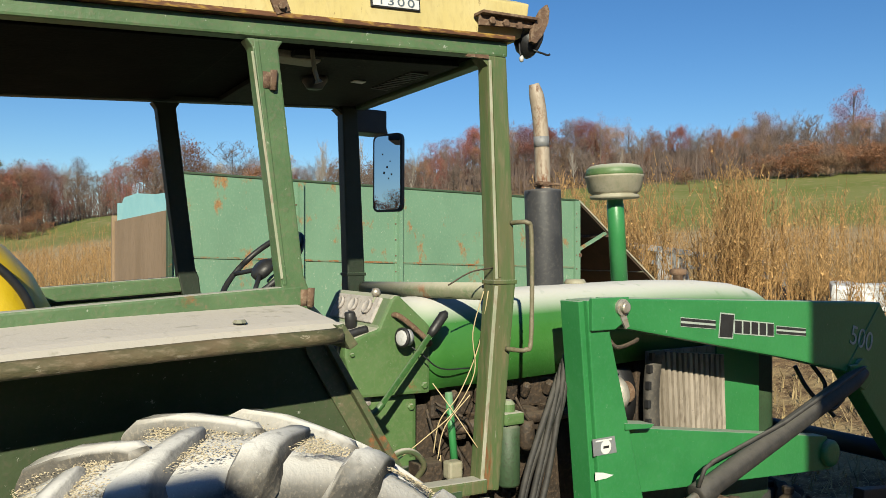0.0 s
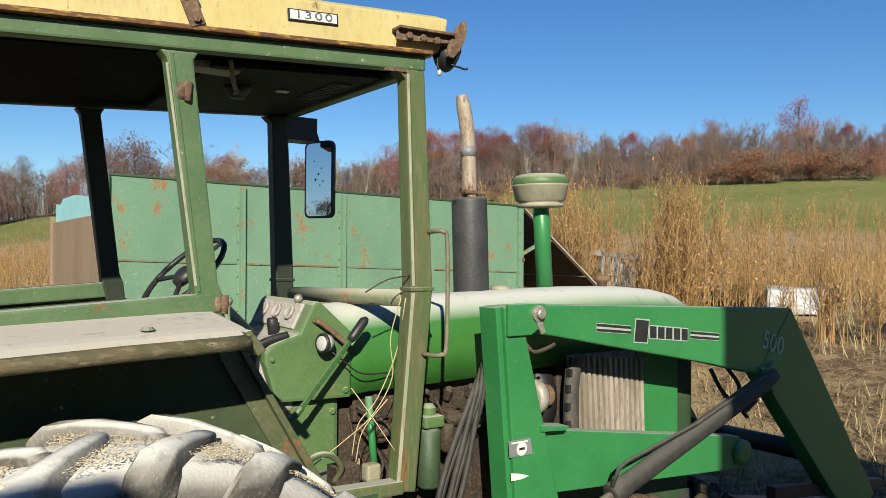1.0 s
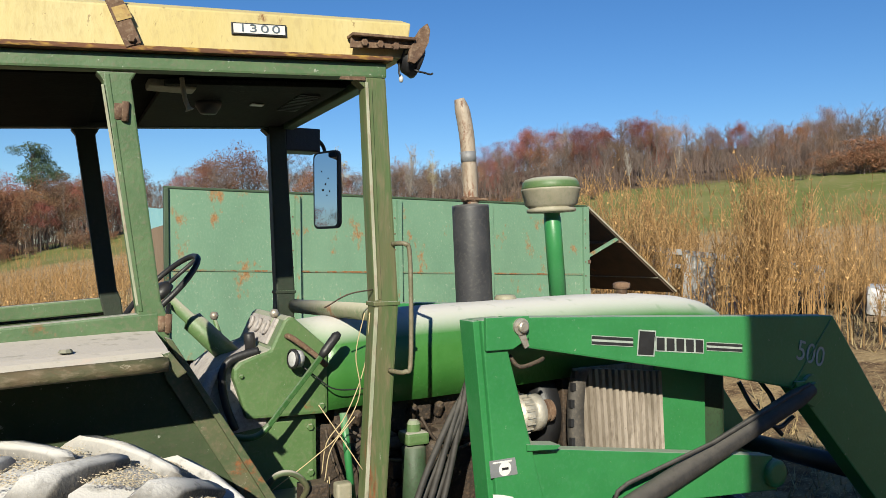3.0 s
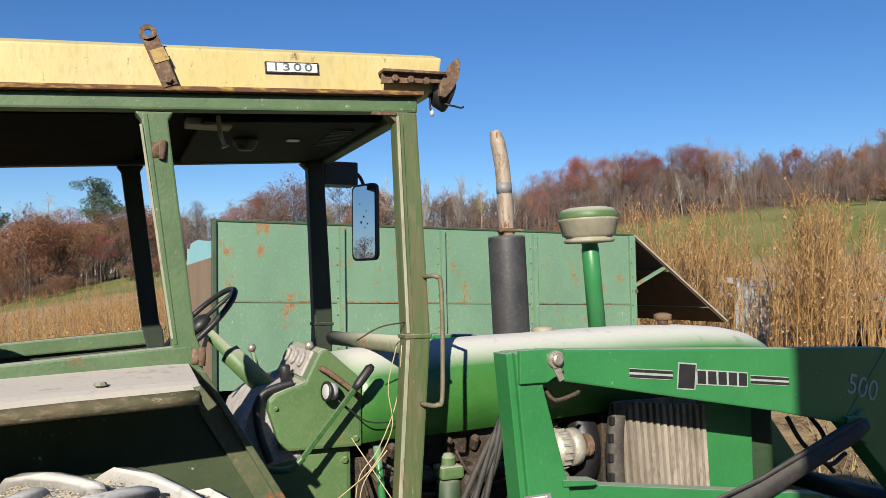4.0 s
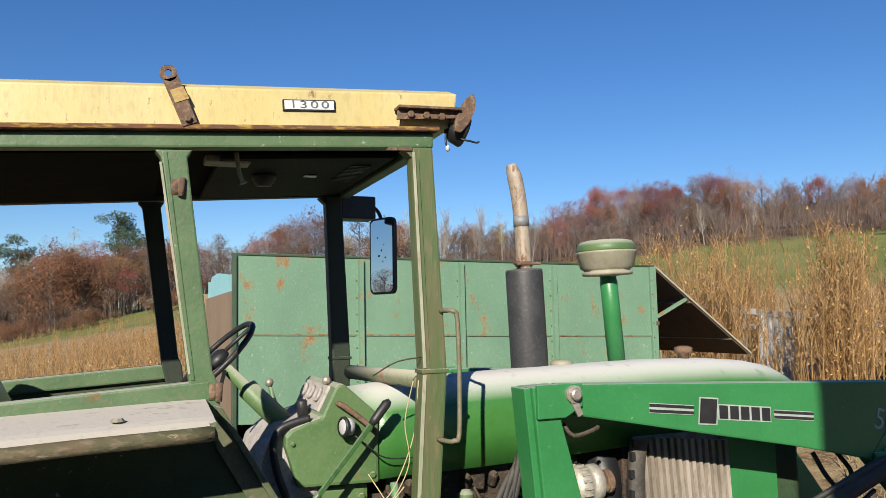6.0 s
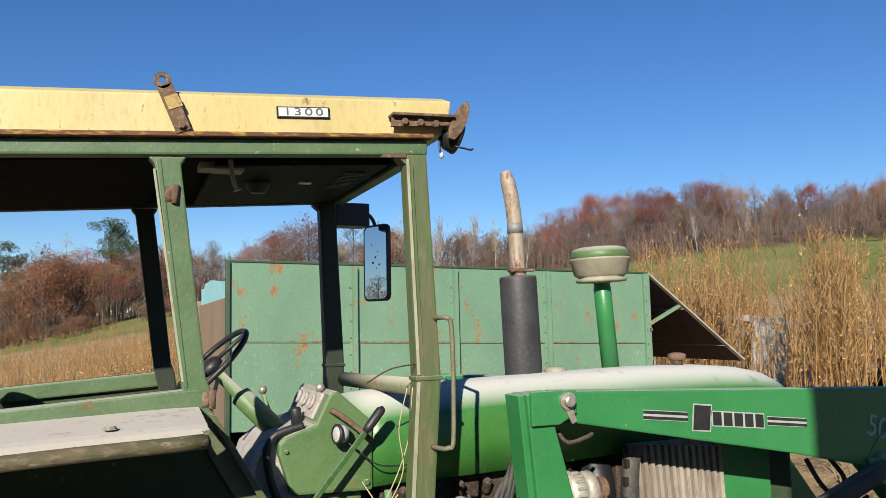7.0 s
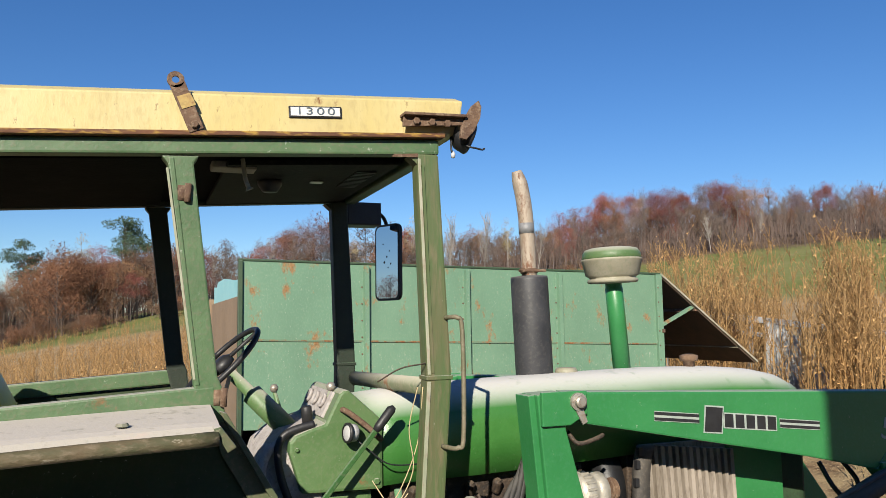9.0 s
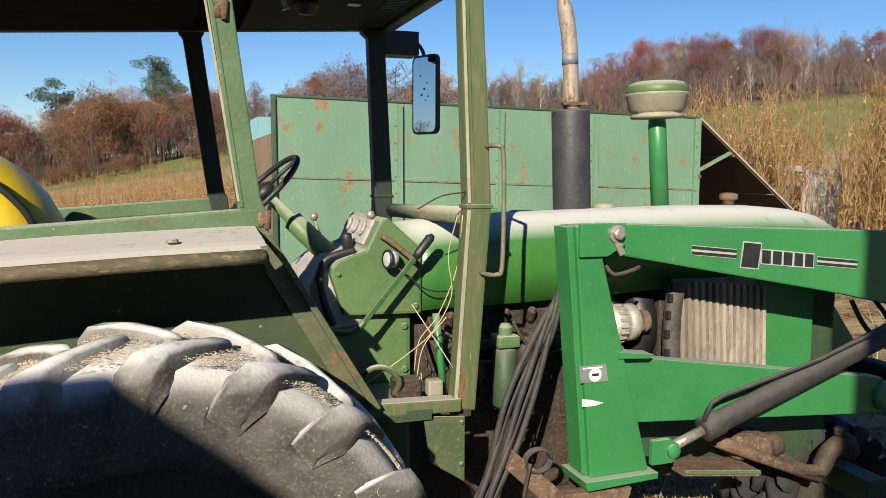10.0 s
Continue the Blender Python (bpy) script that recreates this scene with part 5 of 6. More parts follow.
part("corner_rib", box(WX0 - 0.03, WX0 + 0.012, WY0 - 0.03, WY0 + 0.04, 0.95, wt(WX0), 0.006), CABDARK, wagon)
part("top_lip", plate([(WX0 - 0.03, wt(WX0)), (WX1 + 0.02, wt(WX1)), (WX1 + 0.02, wt(WX1) + 0.022), (WX0 - 0.03, wt(WX0) + 0.022)], WY0 - 0.012, WY0 + 0.05, 0.004), CABDARK, wagon, "dark top lip")
part("far_side", plate([(WX0 + 0.05, 1.0), (WX1, 1.0), (WX1, 2.5), (WX0 + 0.05, 2.4)], WEND - 0.02, WEND), WAGIN, wagon)
part("rear_end", box(WX0, WX0 + 0.03, WY0 + 0.045, WEND, 0.95, 2.43, 0.003), PLY, wagon, "weathered brown plywood end")
part("end_sheet", soften(loft([[(x, y, z) for y, z in ((WY0 + 0.05, 2.425), (WY0 + 0.05, 2.60), (8.3, 2.62), (9.4, 2.70), (10.2, 2.70), (10.35, 2.64), (WEND, 2.66), (WEND, 2.40))] for x in (WX0 + 0.032, WX0 + 0.044)]), 0.002), CYAN, wagon, "torn faded cyan sheet above the plywood")
part("end_post", box(WX0 - 0.03, WX0 + 0.03, WEND, WEND + 0.06, 0.95, 2.5), PLY, wagon)
part("wagon_roof", plate([(WX0 + 0.1, 2.3), (WX1, 2.3), (WX1, 2.32), (WX0 + 0.1, 2.32)], WY0 + 0.03, WEND - 0.02), WAGIN, wagon)
part("wagon_floor", box(WX0, WX1, WY0 + 0.03, WEND - 0.03, 0.90, 0.99), WAGIN, wagon)
part("side_latch", box(WX1 - 0.01, WX1 + 0.03, WY0 - 0.05, WY0 - 0.02, 1.98, 2.02), RUST, wagon)
flap = part("front_flap", plate([(WX1 + 0.02, 2.68), (8.0, 1.60), (7.975, 1.575), (WX1 + 0.02, 2.645)], WY0, WY1, 0.003), WAGIN, wagon, "dark flap propped open")
part("flap_edge", beam((WX1 + 0.02, WY0 - 0.012, 2.675), (8.005, WY0 - 0.012, 1.59), 0.025, 0.022), CAPM, flap)
part("flap_brace", beam((WX1 + 0.02, WY0 + 0.02, 2.06), (7.08, WY0 + 0.02, 2.29), 0.03, 0.04), WAG, flap)
part("flap_brace", beam((WX1 + 0.1, 8.3, 2.2), (7.1, 8.3, 1.86), 0.03, 0.03), RUST, flap)
part("flap_angle", beam((7.72, WY0, 1.79), (7.72, WY1, 1.79), 0.03, 0.04), CAPM, flap)
part("flap_angle", beam((7.10, WY0, 2.25), (7.10, WY1, 2.25), 0.03, 0.04), RUST, flap)
for x in (2.6, 5.6):
    for y in (7.75, 9.3):
        wt_ = part("wagon_wheel", turned([(0.22, -0.1), (0.34, -0.11), (0.38, -0.08), (0.39, 0), (0.38, 0.08), (0.34, 0.11), (0.22, 0.1)], (x, y, 0.39), (0, 1, 0), 32), RUB, wagon, "black wagon tyre", True)
        part("wheel_disc", turned([(0.22, -0.06), (0.1, -0.02), (0, -0.02)], (x, y, 0.39), (0, 1, 0), 24), WAG, wt_, smooth=True)
part("chassis_beam", box(WX0 + 0.2, WX1 - 0.1, 8.2, 8.9, 0.6, 0.95), CABDARK, wagon)
part("wagon_axle", rod([(2.6, 7.75, 0.39), (2.6, 9.3, 0.39)], 0.05, 10), CABDARK, wagon)
part("wagon_axle", rod([(5.6, 7.75, 0.39), (5.6, 9.3, 0.39)], 0.05, 10), CABDARK, wagon)
part("bolster", box(2.5, 2.7, 8.0, 9.1, 0.39, 0.62), CABDARK, wagon)
part("bolster", box(5.5, 5.7, 8.0, 9.1, 0.39, 0.62), CABDARK, wagon)

# ---- clutter beyond the tractor ----
def tote(x, y, turn, size, label):
    z = ground_z(x, y) - 0.03
    t = thing("plastic_tote", (x, y, z), label, "container", "white totes")
    t.rotation_euler = (0, 0, turn)
    w, d, h = size
    bm = box(-w / 2, w / 2, -d / 2, d / 2, 0.10, h, 0.05)
    bmesh.ops.subdivide_edges(bm, edges=bm.edges, cuts=3, use_grid_fill=True)
    for v in bm.verts:
        v.co += Vector((noise.noise(v.co * 5), noise.noise(v.co * 5 + Vector((3, 0, 0))), noise.noise(v.co * 4 + Vector((0, 5, 0))))) * 0.06
    bmesh.ops.translate(bm, verts=bm.verts, vec=ORIG[t])
    part("bottle", bm, WHITE, t)
    bars = []
    for k in range(7):
        u = -w / 2 + w * k / 6
        bars.append(rod([(u, -d / 2 - 0.05, 0.08), (u, -d / 2 - 0.05, h + 0.02)], 0.016, 6))
    for k in range(5):
        v = 0.10 + (h - 0.1) * k / 4
        bars.append(rod([(-w / 2 - 0.02, -d / 2 - 0.06, v), (w / 2 + 0.02, -d / 2 - 0.06, v)], 0.016, 6))
    bm = join(*bars)
    bmesh.ops.translate(bm, verts=bm.verts, vec=ORIG[t])
    part("cage", bm, GALV, t)
    bm = box(-w / 2, w / 2, -d / 2, d / 2, 0.0, 0.09)
    bmesh.ops.translate(bm, verts=bm.verts, vec=ORIG[t])
    part("pallet", bm, PLY, t)
    return t


tote(12.75, 7.5, 0.55, (1.2, 0.9, 0.52), "low white plastic tote in a wire cage on the soil")
def sheeting(x, y, top, wide, turn):
    """White film hanging in folds to the ground."""
    z0 = ground_z(x, y) - 0.02
    bm = bmesh.new()
    cols, rows_ = 26, 14
    grid = []
    for i in range(cols + 1):
        u = i / cols
        lip = top - 0.22 * abs(noise.noise((u * 4, x, 1))) - 0.25 * u
        line = []
        for j in range(rows_ + 1):
            v = j / rows_
            fold = 0.09 * noise.noise((u * 7, v * 1.6, x)) + 0.05 * noise.noise((u * 17, v * 3, y))
            px, py = (u - 0.5) * wide, fold - 0.25 * (1 - v)
            line.append(bm.verts.new((x + px * math.cos(turn) - py * math.sin(turn), y + px * math.sin(turn) + py * math.cos(turn), z0 + v * (lip - z0))))
        grid.append(line)
    for i in range(cols):
        for j in range(rows_):
            bm.faces.new((grid[i][j], grid[i + 1][j], grid[i + 1][j + 1], grid[i][j + 1]))
    bmesh.ops.solidify(bm, geom=bm.faces[:], thickness=0.012)
    single("plastic_sheeting", bm, WHITE, "torn white plastic film hanging over a pipe among weeds", "sheeting", "white sheeting", smooth=True)


sheeting(9.95, 9.0, 2.16, 0.5, -0.8)
sheeting(10.6, 8.85, 1.62, 0.5, -0.6)
railing = thing("long_rail", (10.7, 9.56, ground_z(10.7, 9.56)), "long grey galvanised rail on posts behind the weeds", "rail")
p0, p1 = Vector((8.7, 10.25, 2.30)), Vector((12.7, 8.87, 1.78))
part("rail_beam", beam(p0, p1, 0.10, 0.10, 0.01), GALV, railing)
part("rail_beam", beam(p0 - Vector((0, 0, 0.24)), p1 - Vector((0, 0, 0.24)), 0.06, 0.07, 0.01), GALV, railing)
for k in range(16):
    q = p0.lerp(p1, (k + 0.5) / 16)
    part("rail_strut", box(q.x - 0.02, q.x + 0.02, q.y - 0.02, q.y + 0.02, q.z - 0.22, q.z - 0.04), GALV, railing)
for k in range(4):
    q = p0.lerp(p1, k / 3)
    part("rail_post", box(q.x - 0.04, q.x + 0.04, q.y - 0.04, q.y + 0.04, ground_z(q.x, q.y) - 0.1, q.z), GALV, railing)
for x, y, tilt in ((11.9, 8.75, 0.25), (13.4, 9.3, 1.35), (14.6, 8.2, 0.15)):
    z = ground_z(x, y)
    bm = turned([(0.25, -0.11), (0.40, -0.13), (0.46, -0.09), (0.47, 0), (0.46, 0.09), (0.40, 0.13), (0.25, 0.11), (0.25, -0.11)], (x, y, z + 0.22), (math.sin(tilt) * 0.4, math.cos(tilt) * 0.4, 0.9), 32)
    single("old_tyre", bm, BLACK, "old black tyre lying in dry weeds", "tyre", "old tyres", smooth=True)
bm = bmesh.new()
bmesh.ops.create_grid(bm, x_segments=30, y_segments=24, size=1)
for v in bm.verts:
    x, y = 4.75 + v.co.x * 0.6, 3.75 + v.co.y * 0.5
    v.co = Vector((x, y, 0.04 + 0.42 * max(0, 1 - v.co.x ** 2 - v.co.y ** 2) + 0.09 * noise.noise((x * 5, y * 5, 1))))
single("tarp", bm, TARP, "crumpled grey-blue tarp on the soil under the loader", "tarp", smooth=True)


# ---- made-up sheds behind the camera, added to shade the loader and the rear tyre ----
shed = thing("machine_shed", (-5.0, -4.0, 0), "unseen shade caster shaped as a plank lean-to with a sloping end", "shed")
END = [(-7.4, -0.5), (-1.2, -0.5), (-1.2, 3.10), (-1.88, 3.78), (-7.4, 3.78)]
part("front_wall", plate(END, -2.2, -2.0), PLY, shed)
part("rear_wall", plate(END, -7.2, -7.0), PLY, shed)
part("shed_side", box(-1.4, -1.2, -7.0, -2.2, -0.5, 3.08), PLY, shed)
part("shed_side", box(-7.4, -7.2, -7.0, -2.2, -0.5, 3.76), PLY, shed)
part("roof_slope", plate([(-1.88, 3.79), (-0.95, 2.86), (-0.95, 2.90), (-1.88, 3.83)], -7.4, -1.95), GALV, shed)
part("roof_flat", box(-7.6, -1.88, -7.4, -1.95, 3.79, 3.83), GALV, shed)
# second unseen blocker, its edge set by the shadow on the lift arm
crib = thing("corn_crib", (1.6, -3.0, 0), "unseen shade caster shaped as a tall narrow plank box", "crib")
part("crib_wall", box(0.72, 2.5, -3.6, -2.0, -0.5, 4.45), PLY, crib)
part("crib_roof", box(0.70, 2.55, -3.8, -1.95, 4.45, 4.51), GALV, crib)


# ---- weeds and grass ----
def ribbon(vs, fs, p, q, w0, w1):
    """A three-sided stalk."""
    b = len(vs)
    for c, w in ((p, w0), (q, w1)):
        for k in range(3):
            a = 2.094 * k
            vs.append((c[0] + w * math.cos(a), c[1] + w * math.sin(a), c[2]))
    for k in range(3):
        j = (k + 1) % 3
        fs.append((b + k, b + j, b + 3 + j, b + 3 + k))


def stuff(name, vs, fs, material, label, category):
    me = bpy.data.meshes.new(name)
    me.from_pydata(vs, [], fs)
    me.materials.append(material)
    return tagged(new(name, me), label, category, kind="stuff")


def weed(vs, fs, rnd, x, y, h, branchy):
    z = ground_z(x, y)
    lean = rnd.uniform(-0.12, 0.12), rnd.uniform(-0.12, 0.12)
    p = (x, y, z - 0.05)
    seg = 4
    for k in range(seg):
        t = (k + 1) / seg
        q = (x + lean[0] * h * t * t + rnd.uniform(-0.015, 0.015), y + lean[1] * h * t * t, z + h * t)
        ribbon(vs, fs, p, q, 0.008 * (1 - t * 0.7) + 0.002, 0.008 * (1 - (t + 0.25) * 0.7) + 0.002)
        if k >= 1:
            for _ in range(branchy):
                a = rnd.uniform(0, 6.28)
                ln = rnd.uniform(0.12, 0.42) * (1.15 - t * 0.6)
                s = rnd.uniform(0.0, 1.0)
                o = tuple(p[i] + (q[i] - p[i]) * s for i in range(3))
                e = (o[0] + ln * 0.55 * math.cos(a), o[1] + ln * 0.55 * math.sin(a), o[2] + ln)
                ribbon(vs, fs, o, e, 0.004, 0.002)
                for _ in range(3):
                    u = rnd.uniform(0.4, 1.05)
                    m_ = [o[i] + (e[i] - o[i]) * u for i in range(3)]
                    b = len(vs)
                    sz = rnd.uniform(0.010, 0.024)
                    for _ in range(3):
                        vs.append((m_[0] + rnd.uniform(-sz, sz), m_[1] + rnd.uniform(-sz, sz), m_[2] + rnd.uniform(-sz, sz * 1.4)))
                    fs.append((b, b + 1, b + 2))
        p = q


def clear(x, y):
    return not (1.2 < x < 8.4 and 7.2 < y < 9.9) and not (11.2 < x < 14.4 and 5.0 < y < 7.8) and not (9.0 < x < 10.2 and 7.8 < y < 8.95)


rnd = random.Random(21)
vs, fs = [], []
# the tall clump beside the wagon's front, then thinner stands all along
for count, az0, az1, r0, r1, h0, h1, br in ((150, 34, 51, 11.0, 15.5, 1.0, 2.2, 7), (240, 44, 54, 10.6, 15, 1.2, 2.6, 7), (60, 38.5, 43.5, 10.5, 12.5, 0.9, 2.4, 8), (85, 39.2, 41.6, 10.8, 12.2, 1.7, 2.5, 8), (70, 46.5, 52, 10.6, 14, 1.4, 2.5, 7), (110, 33, 43, 11.2, 14, 1.2, 2.3, 8), (520, 18, 42, 14, 30, 0.5, 1.1, 4), (700, 45, 66, 12, 30, 1.1, 1.8, 4), (1900, 66, 106, 12.5, 34, 0.6, 1.25, 4), (600, 80, 106, 30, 70, 0.35, 0.9, 3), (220, 84, 106, 14, 40, 0.8, 1.5, 4), (620, 20, 33.5, 11.5, 15, 0.5, 1.25, 6), (160, 26, 36, 16, 22, 1.6, 2.3, 5)):
    for _ in range(count):
        a, r = radians(rnd.uniform(az0, az1)), math.sqrt(rnd.uniform(r0 * r0, r1 * r1))
        x, y = 0.7 + r * math.cos(a), -0.1 + r * math.sin(a)
        if clear(x, y) and noise.noise((x * 0.35, y * 0.35, 9)) > -0.25:
            weed(vs, fs, rnd, x, y, rnd.uniform(h0, h1), br)
for _ in range(130):
    a, r = rnd.uniform(0, 6.28), 1.3 * math.sqrt(rnd.random())
    x, y = 13.6 + r * math.cos(a), 9.3 + 0.7 * r * math.sin(a)
    weed(vs, fs, rnd, x, y, rnd.uniform(0.3, 0.85) * (1.2 - 0.5 * r), 9)
stuff("tall_weeds", vs, fs, WEED, "tall dry brown weeds standing on the field edge", "weeds")
vs, fs = [], []
for _ in range(30000):
    a, r = radians(rnd.uniform(12, 106)), 4.5 + 26 * rnd.random() ** 1.3
    x, y = 0.7 + r * math.cos(a), -0.1 + r * math.sin(a)
    if noise.noise((x * 0.5, y * 0.5, 4)) < -0.1:
        continue
    z, h = ground_z(x, y), rnd.uniform(0.05, 0.20) * (0.5 + r / 13)
    b = len(vs)
    w = 0.006 + r * 0.0004
    an, ln = rnd.uniform(0, 6.28), rnd.uniform(0.2, 1.1)
    vs += [(x - w * math.sin(an), y + w * math.cos(an), z - 0.02), (x + w * math.sin(an), y - w * math.cos(an), z - 0.02), (x + h * ln * math.cos(an), y + h * ln * math.sin(an), z + h)]
    fs.append((b, b + 1, b + 2))
stuff("dry_grass", vs, fs, STRAWGRASS, "short dry straw-coloured grass on the soil", "grass")


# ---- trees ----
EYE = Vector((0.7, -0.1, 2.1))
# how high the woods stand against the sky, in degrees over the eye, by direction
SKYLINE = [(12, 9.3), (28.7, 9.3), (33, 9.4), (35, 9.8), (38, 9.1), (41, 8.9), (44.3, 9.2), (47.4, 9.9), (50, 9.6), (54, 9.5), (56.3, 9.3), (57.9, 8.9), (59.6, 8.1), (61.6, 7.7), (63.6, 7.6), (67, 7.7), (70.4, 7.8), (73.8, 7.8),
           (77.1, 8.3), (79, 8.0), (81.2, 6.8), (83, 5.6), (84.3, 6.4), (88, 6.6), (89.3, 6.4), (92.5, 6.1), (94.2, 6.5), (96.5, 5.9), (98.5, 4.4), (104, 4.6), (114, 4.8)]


def mesh_part(name, vs, fs, material, parent):
    me = bpy.data.meshes.new(name)
    me.from_pydata(vs, [], fs)
    me.materials.append(material)
    ob = new(name, me)
    ob.parent = parent
    return ob


def limbs(rnd, height, spread, levels, trunk_r, first=0.3, up=0.6):
    """Limb segments (start, end, radii, level) of a tree."""
    segs, runs = [], []

    def grow(p, d, length, r, level):
        n = 4 if level == 0 else 3 if level < levels else 2
        q = p
        run = [(p, r)]
        for k in range(n):
            d = (d + Vector((rnd.uniform(-1, 1), rnd.uniform(-1, 1), rnd.uniform(-0.2, 0.9))) * (0.07 + 0.06 * level)).normalized()
            e = q + d * length / n
            segs.append((q, e, r * (1 - k / n * 0.6), r * (1 - (k + 1) / n * 0.6), level))
            if level < levels and (level > 0 or (k + 1) / n > first):
                for _ in range(2 if level else 5):
                    a = rnd.uniform(0, 6.28)
                    out = Vector((math.cos(a) * spread, math.sin(a) * spread, up * rnd.uniform(0.5, 1.3)))
                    grow(q.lerp(e, rnd.uniform(0.2, 1)), (out + d * 0.5).normalized(), length * rnd.uniform(0.32, 0.5), r * 0.42, level + 1)
            q = e
            run.append((e, r * (1 - (k + 1) / n * 0.6)))
        if level < 2:
            runs.append(run)

    grow(Vector((0, 0, -0.3)), Vector((0, 0, 1)), height * 0.86, trunk_r, 0)
    return segs, runs


def tube(vs, fs, run):
    """A tapered limb along points with radii, of one skin."""
    b = len(vs)
    for c, w in run:
        for k in range(4):
            vs.append((c[0] + w * math.cos(1.571 * k), c[1] + w * math.sin(1.571 * k), c[2]))
    for i in range(len(run) - 1):
        for k in range(4):
            j = (k + 1) % 4
            fs.append((b + 4 * i + k, b + 4 * i + j, b + 4 * i + 4 + j, b + 4 * i + 4 + k))


def wood_mesh(segs, runs, thin):
    vs, fs = [], []
    for run in runs:
        tube(vs, fs, [(c, max(w, 0.02)) for c, w in run])
    for p, q, r0, r1, level in segs:
        if level >= 2:
            k = len(vs)
            w = thin if level > 2 else thin * 1.5
            vs += [(p.x - w, p.y + w * 0.6, p.z), (p.x + w, p.y - w * 0.6, p.z), tuple(q)]
            fs.append((k, k + 1, k + 2))
    return vs, fs


def to_height(height, *lists):
    """Scale lists of places so that the highest stands at that height."""
    top = max(v[2] for vs in lists for v in vs)
    for vs in lists:
        vs[:] = [(v[0], v[1], v[2] * height / top) for v in vs]


def bare_tree(seed, height, spread, bark, twig, twigs, label, up=0.9, first=0.35):
    """A leafless hardwood: trunk, limbs and a haze of fine upright twigs."""
    rnd = random.Random(seed)
    segs, runs = limbs(rnd, height, spread, 3, height * 0.011, first, up)
    t = thing("tree", (0, 0, 0), label, "tree", "trees on the hillside")
    wood, wood_faces = wood_mesh(segs, runs, 0.017)
    fine = [s for s in segs if s[4] >= 2]
    vs, fs = [], []
    for _ in range(twigs):
        p, q, _, _, _ = rnd.choice(fine)
        o = p.lerp(q, rnd.random())
        d = ((q - p).normalized() + Vector((rnd.uniform(-0.9, 0.9), rnd.uniform(-0.9, 0.9), rnd.uniform(-0.1, 0.7)))).normalized() * rnd.uniform(0.25, 0.7)
        a, w = rnd.uniform(0, 3.14), rnd.uniform(0.007, 0.016)
        b = len(vs)
        vs += [(o.x - w * math.cos(a), o.y - w * math.sin(a), o.z), (o.x + w * math.cos(a), o.y + w * math.sin(a), o.z), (o.x + d.x, o.y + d.y, o.z + d.z)]
        fs.append((b, b + 1, b + 2))
    to_height(height, wood, vs)
    mesh_part("trunk", wood, wood_faces, bark, t)
    mesh_part("crown", vs, fs, twig, t)
    return t


def leafy_tree(seed, height, width, bark, leaf, leaves, leaf_size, label, low=0.28, clumps=34, flat=0.75, name="tree", group="trees on the hillside"):
    """A leaved tree: rounded masses of small leaves on limbs, with gaps between them."""
    rnd = random.Random(seed)
    t = thing(name, (0, 0, 0), label, "tree", group)
    mid, rz_, rw = height * (low + 1) / 2, height * (1 - low) / 2, width / 2
    centres = []
    for _ in range(clumps):
        v = Vector((rnd.gauss(0, 1), rnd.gauss(0, 1), rnd.gauss(0.15, 1))).normalized() * rnd.uniform(0.35, 0.9)
        taper = 1.0 - 0.35 * max(0, v.z)
        centres.append((Vector((v.x * rw * taper, v.y * rw * taper, mid + v.z * rz_)), rw * rnd.uniform(0.20, 0.42)))
    vs, fs = [], []
    tube(vs, fs, [((0, 0, -0.3 + k * height * 0.17), height * 0.013 * (1 - k * 0.16)) for k in range(6)])
    for c, r in centres:
        z0 = max(height * low * 0.6, c.z - 0.8 * math.hypot(c.x, c.y) - 0.3)
        m_ = Vector((c.x * 0.45, c.y * 0.45, z0 + (c.z - z0) * 0.6))
        tube(vs, fs, [((0, 0, z0), height * 0.005), (m_, height * 0.004), (c, 0.012)])
    wood, wood_faces = vs, fs
    vs, fs = [], []
    weights = [r * r for _, r in centres]
    for c, r in rnd.choices(centres, weights, k=leaves):
        v = Vector((rnd.gauss(0, 1), rnd.gauss(0, 1), rnd.gauss(0.1, 1))).normalized() * r * rnd.random() ** 0.4 * rnd.choice((1, 1, 1, 1.15))
        p = c + Vector((v.x, v.y, v.z * flat))
        s = leaf_size * rnd.uniform(0.6, 1.3)
        b = len(vs)
        for _ in range(3):
            vs.append((p.x + rnd.uniform(-s, s), p.y + rnd.uniform(-s, s), p.z + rnd.uniform(-s, s)))
        fs.append((b, b + 1, b + 2))
    to_height(height, wood, vs)
    mesh_part("trunk", wood, wood_faces, bark, t)
    mesh_part("crown", vs, fs, leaf, t)
    return t


